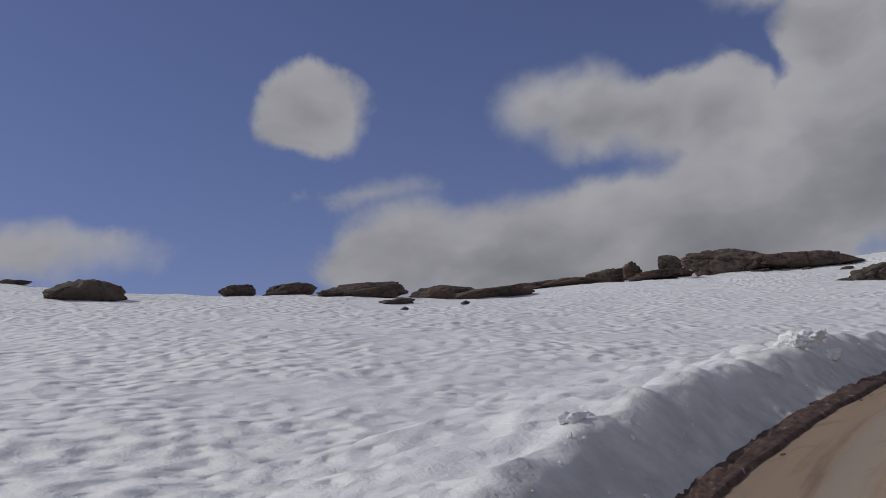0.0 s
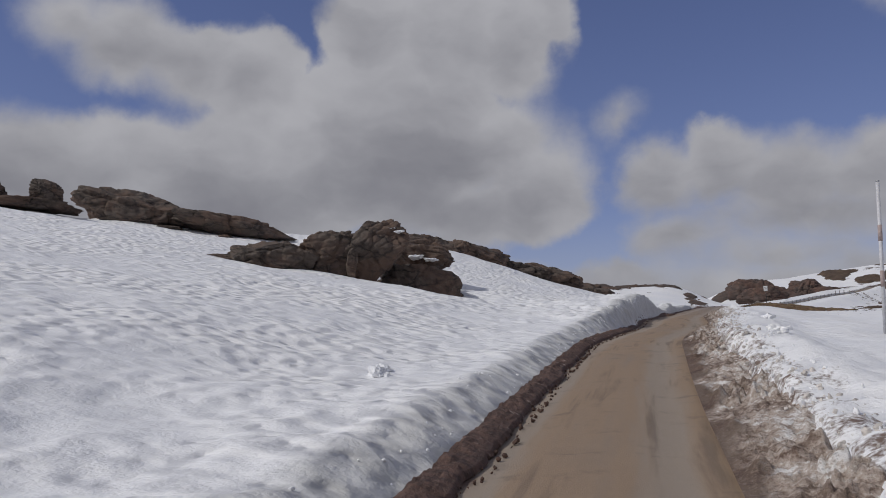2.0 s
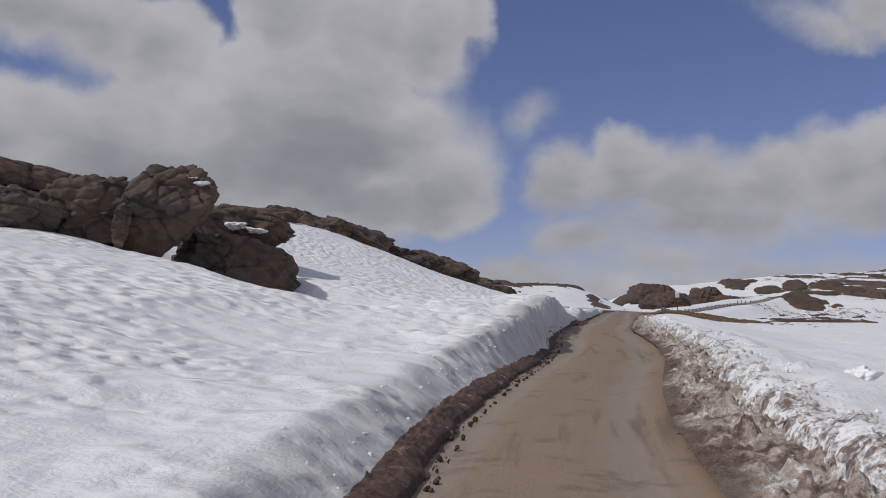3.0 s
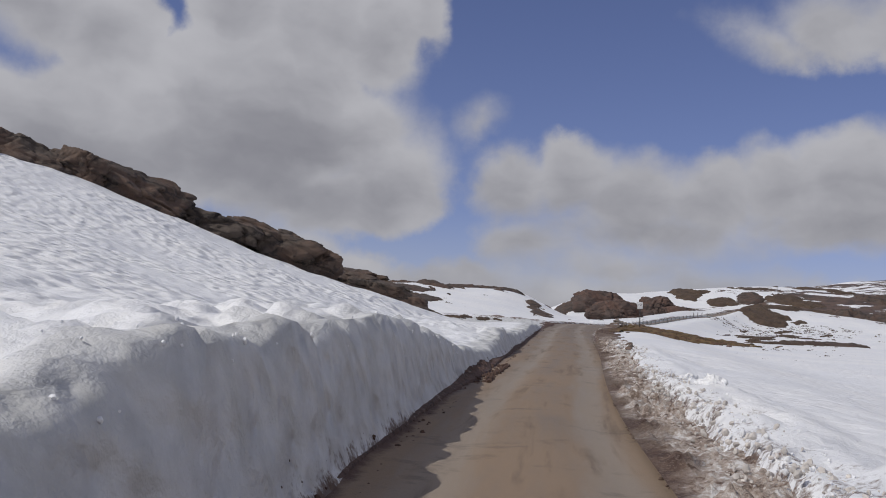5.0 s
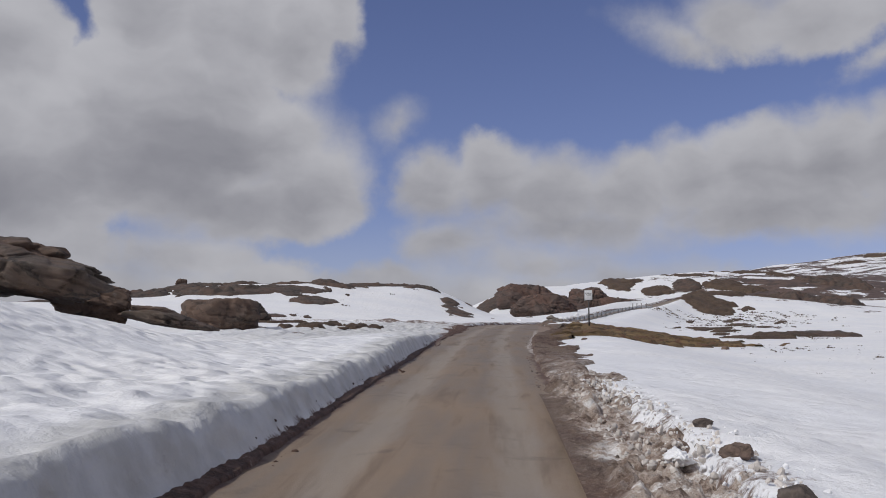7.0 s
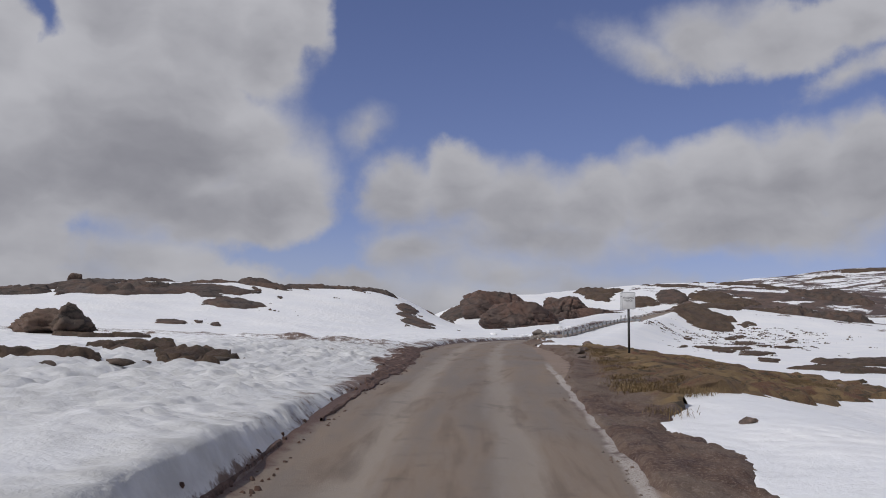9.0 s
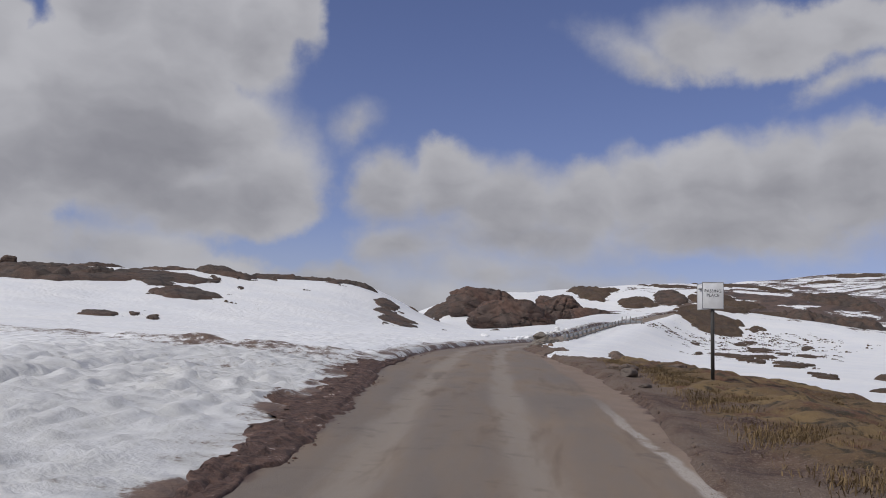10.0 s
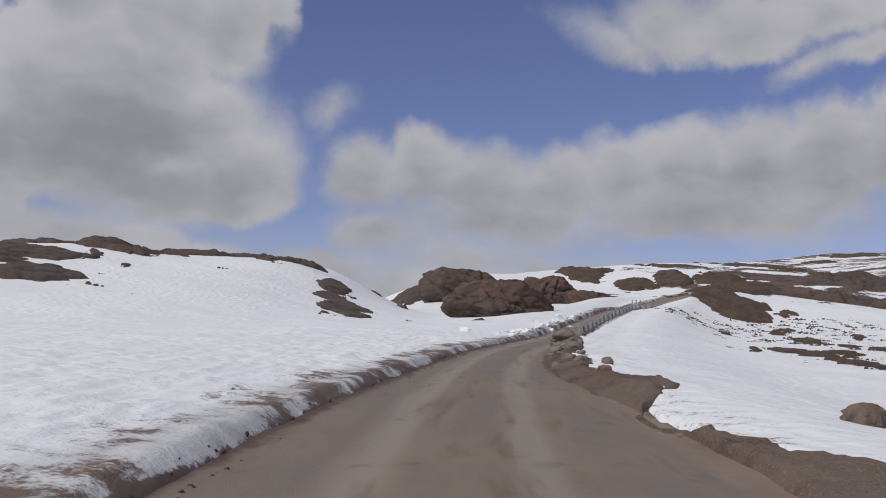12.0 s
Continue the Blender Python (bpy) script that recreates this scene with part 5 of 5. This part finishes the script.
EARTH = plain_material("wet_red_earth", (0.11, 0.062, 0.045), 0.85, 0.0, 0.6, 12.0)
scatter("earth_clods", "dark red-brown earth clods along the road edge", "earth", along_edge(3800, 2, 205, EDGE_L, -0.26, 0.10, (0.008, 0.04), 1, -1) + along_edge(420, 79.4, 84.5, EDGE_L, -0.40, 0.06, (0.02, 0.09), 9, -1), EARTH, 3)
scatter("gravel", "loose brown gravel along the road edge", "gravel", along_edge(3400, 15, 156, EDGE_R, -0.25, 0.25, (0.01, 0.035), 4), BROWN_STONE, 5)
scatter("snow_crumbs", "crumbled snow lying on the ploughed banks", "snow", along_edge(350, 2, 80, EDGE_L, 0.25, 0.8, (0.01, 0.03), 6, -1) + along_edge(1500, 12, 104, EDGE_R, 0.5, 1.15, (0.01, 0.04), 7), SNOW, 8)


def tussocks(name, label, n, seed):
    """Dead moor grass: bent blades in clumps, all in one mesh."""
    r = np.random.RandomState(seed)
    y = r.uniform(125, 154.5, n * 4)
    w = smooth_keys(VERGE, y)
    off = 1.0 + r.rand(n * 4) * np.maximum(w * 0.74 - 1.0, 0.1)
    x = road_x(y) + smooth_keys(EDGE_R, y) + off
    keep = (r.rand(n * 4) < w / 12.5) & (noise2(x / 1.4, y / 1.4, 83) > -0.1)
    x, y = x[keep][:n], y[keep][:n]
    per = 30
    px, py = np.repeat(x, per), np.repeat(y, per)
    m = len(px)
    px, py = px + r.normal(0, 0.20, m), py + r.normal(0, 0.20, m)
    px, py, z = settle(px, py, land(px, py) + 0.02)
    a, h, lean, wv = r.uniform(0, 6.28, m), r.uniform(0.05, 0.15, m), r.uniform(0.04, 0.20, m), r.uniform(0.003, 0.007, m)
    cx, cy = np.cos(a), np.sin(a)
    v = np.stack([np.stack([px - cy * wv, py + cx * wv, z], -1), np.stack([px + cy * wv, py - cx * wv, z], -1),
                  np.stack([px + cx * lean * 0.4 - cy * wv * 0.8, py + cy * lean * 0.4 + cx * wv * 0.8, z + h * 0.8], -1),
                  np.stack([px + cx * lean * 0.4 + cy * wv * 0.8, py + cy * lean * 0.4 - cx * wv * 0.8, z + h * 0.8], -1),
                  np.stack([px + cx * lean, py + cy * lean, z + h * 0.85], -1)], 1)
    k = np.arange(m)[:, None] * 5
    faces = np.concatenate([k + [0, 1, 3], k + [0, 3, 2], k + [2, 3, 4]])
    me = bpy.data.meshes.new(name)
    me.from_pydata(v.reshape(-1, 3).tolist(), [], faces.tolist())
    me.materials.append(DEAD_GRASS)
    return tagged(new(name, me), label, "grass", kind="stuff")


DEAD_GRASS = plain_material("dead_moor_grass", (0.26, 0.178, 0.088), 0.9, 0.0, 0.6, 0.9)
tussocks("moor_grass", "tufts of bleached yellow-brown winter moor grass", 3400, 11)

# chunks of dirty ice thrown up along the right of the road
ICE = plain_material("dirty_ice", (0.70, 0.65, 0.60), 0.6, 0.0, 0.42, 4.0)
scatter("ice_chunks", "chunks of dirty ice thrown up along the road", "ice", along_edge(6500, 16, 106, EDGE_R, 0.15, 0.95, (0.006, 0.045), 21), ICE, 22)


def tufts(clusters, seed):
    """Small heather clumps poking through the snow, gathered in loose drifts."""
    r = np.random.RandomState(seed)
    out = []
    for cx, cy, wide, deep, n, big in clusters:
        x, y = cx + wide * r.normal(0, 0.5, n), cy + deep * r.normal(0, 0.5, n)
        keep = noise2(x / (0.35 * wide), y / (0.2 * deep), seed) > -0.12
        x, y = x[keep], y[keep]
        size = big * (0.15 + 0.85 * r.rand(len(x)) ** 3)
        for _ in range(3):      # clumps grow side by side
            out += list(zip(*settle(x, y, land(x, y) - 0.25 * size), size))
            x, y, size = x + size * r.uniform(0.9, 1.9, len(x)), y + size * r.normal(0, 0.5, len(x)), size * r.uniform(0.5, 0.95, len(x))
    return out


CLUSTERS = [(24, 236, 7, 14, 189, 0.30), (12, 212, 4, 12, 54, 0.2), (21, 252, 7, 8, 189, 0.32), (31, 258, 9, 8, 189, 0.34), (13, 165, 5, 8, 99, 0.2), (5, 143, 3, 7, 63, 0.13), (8, 139, 4, 8, 40, 0.14),
            (17, 200, 8, 26, 63, 0.22), (30, 246, 10, 12, 144, 0.3), (2, 124, 2, 8, 18, 0.08), (-2, 158, 1.6, 4, 27, 0.08), (40, 262, 9, 8, 162, 0.36), (-33, 188, 4, 6, 9, 0.2), (-18, 216, 4, 10, 9, 0.2),
            (-36, 208, 8, 10, 27, 0.3), (-18, 131, 3, 6, 18, 0.1)]
scatter("heather_tufts", "dark tufts of heather poking through the snow", "heather", tufts(CLUSTERS, 31), HEATH, 32)
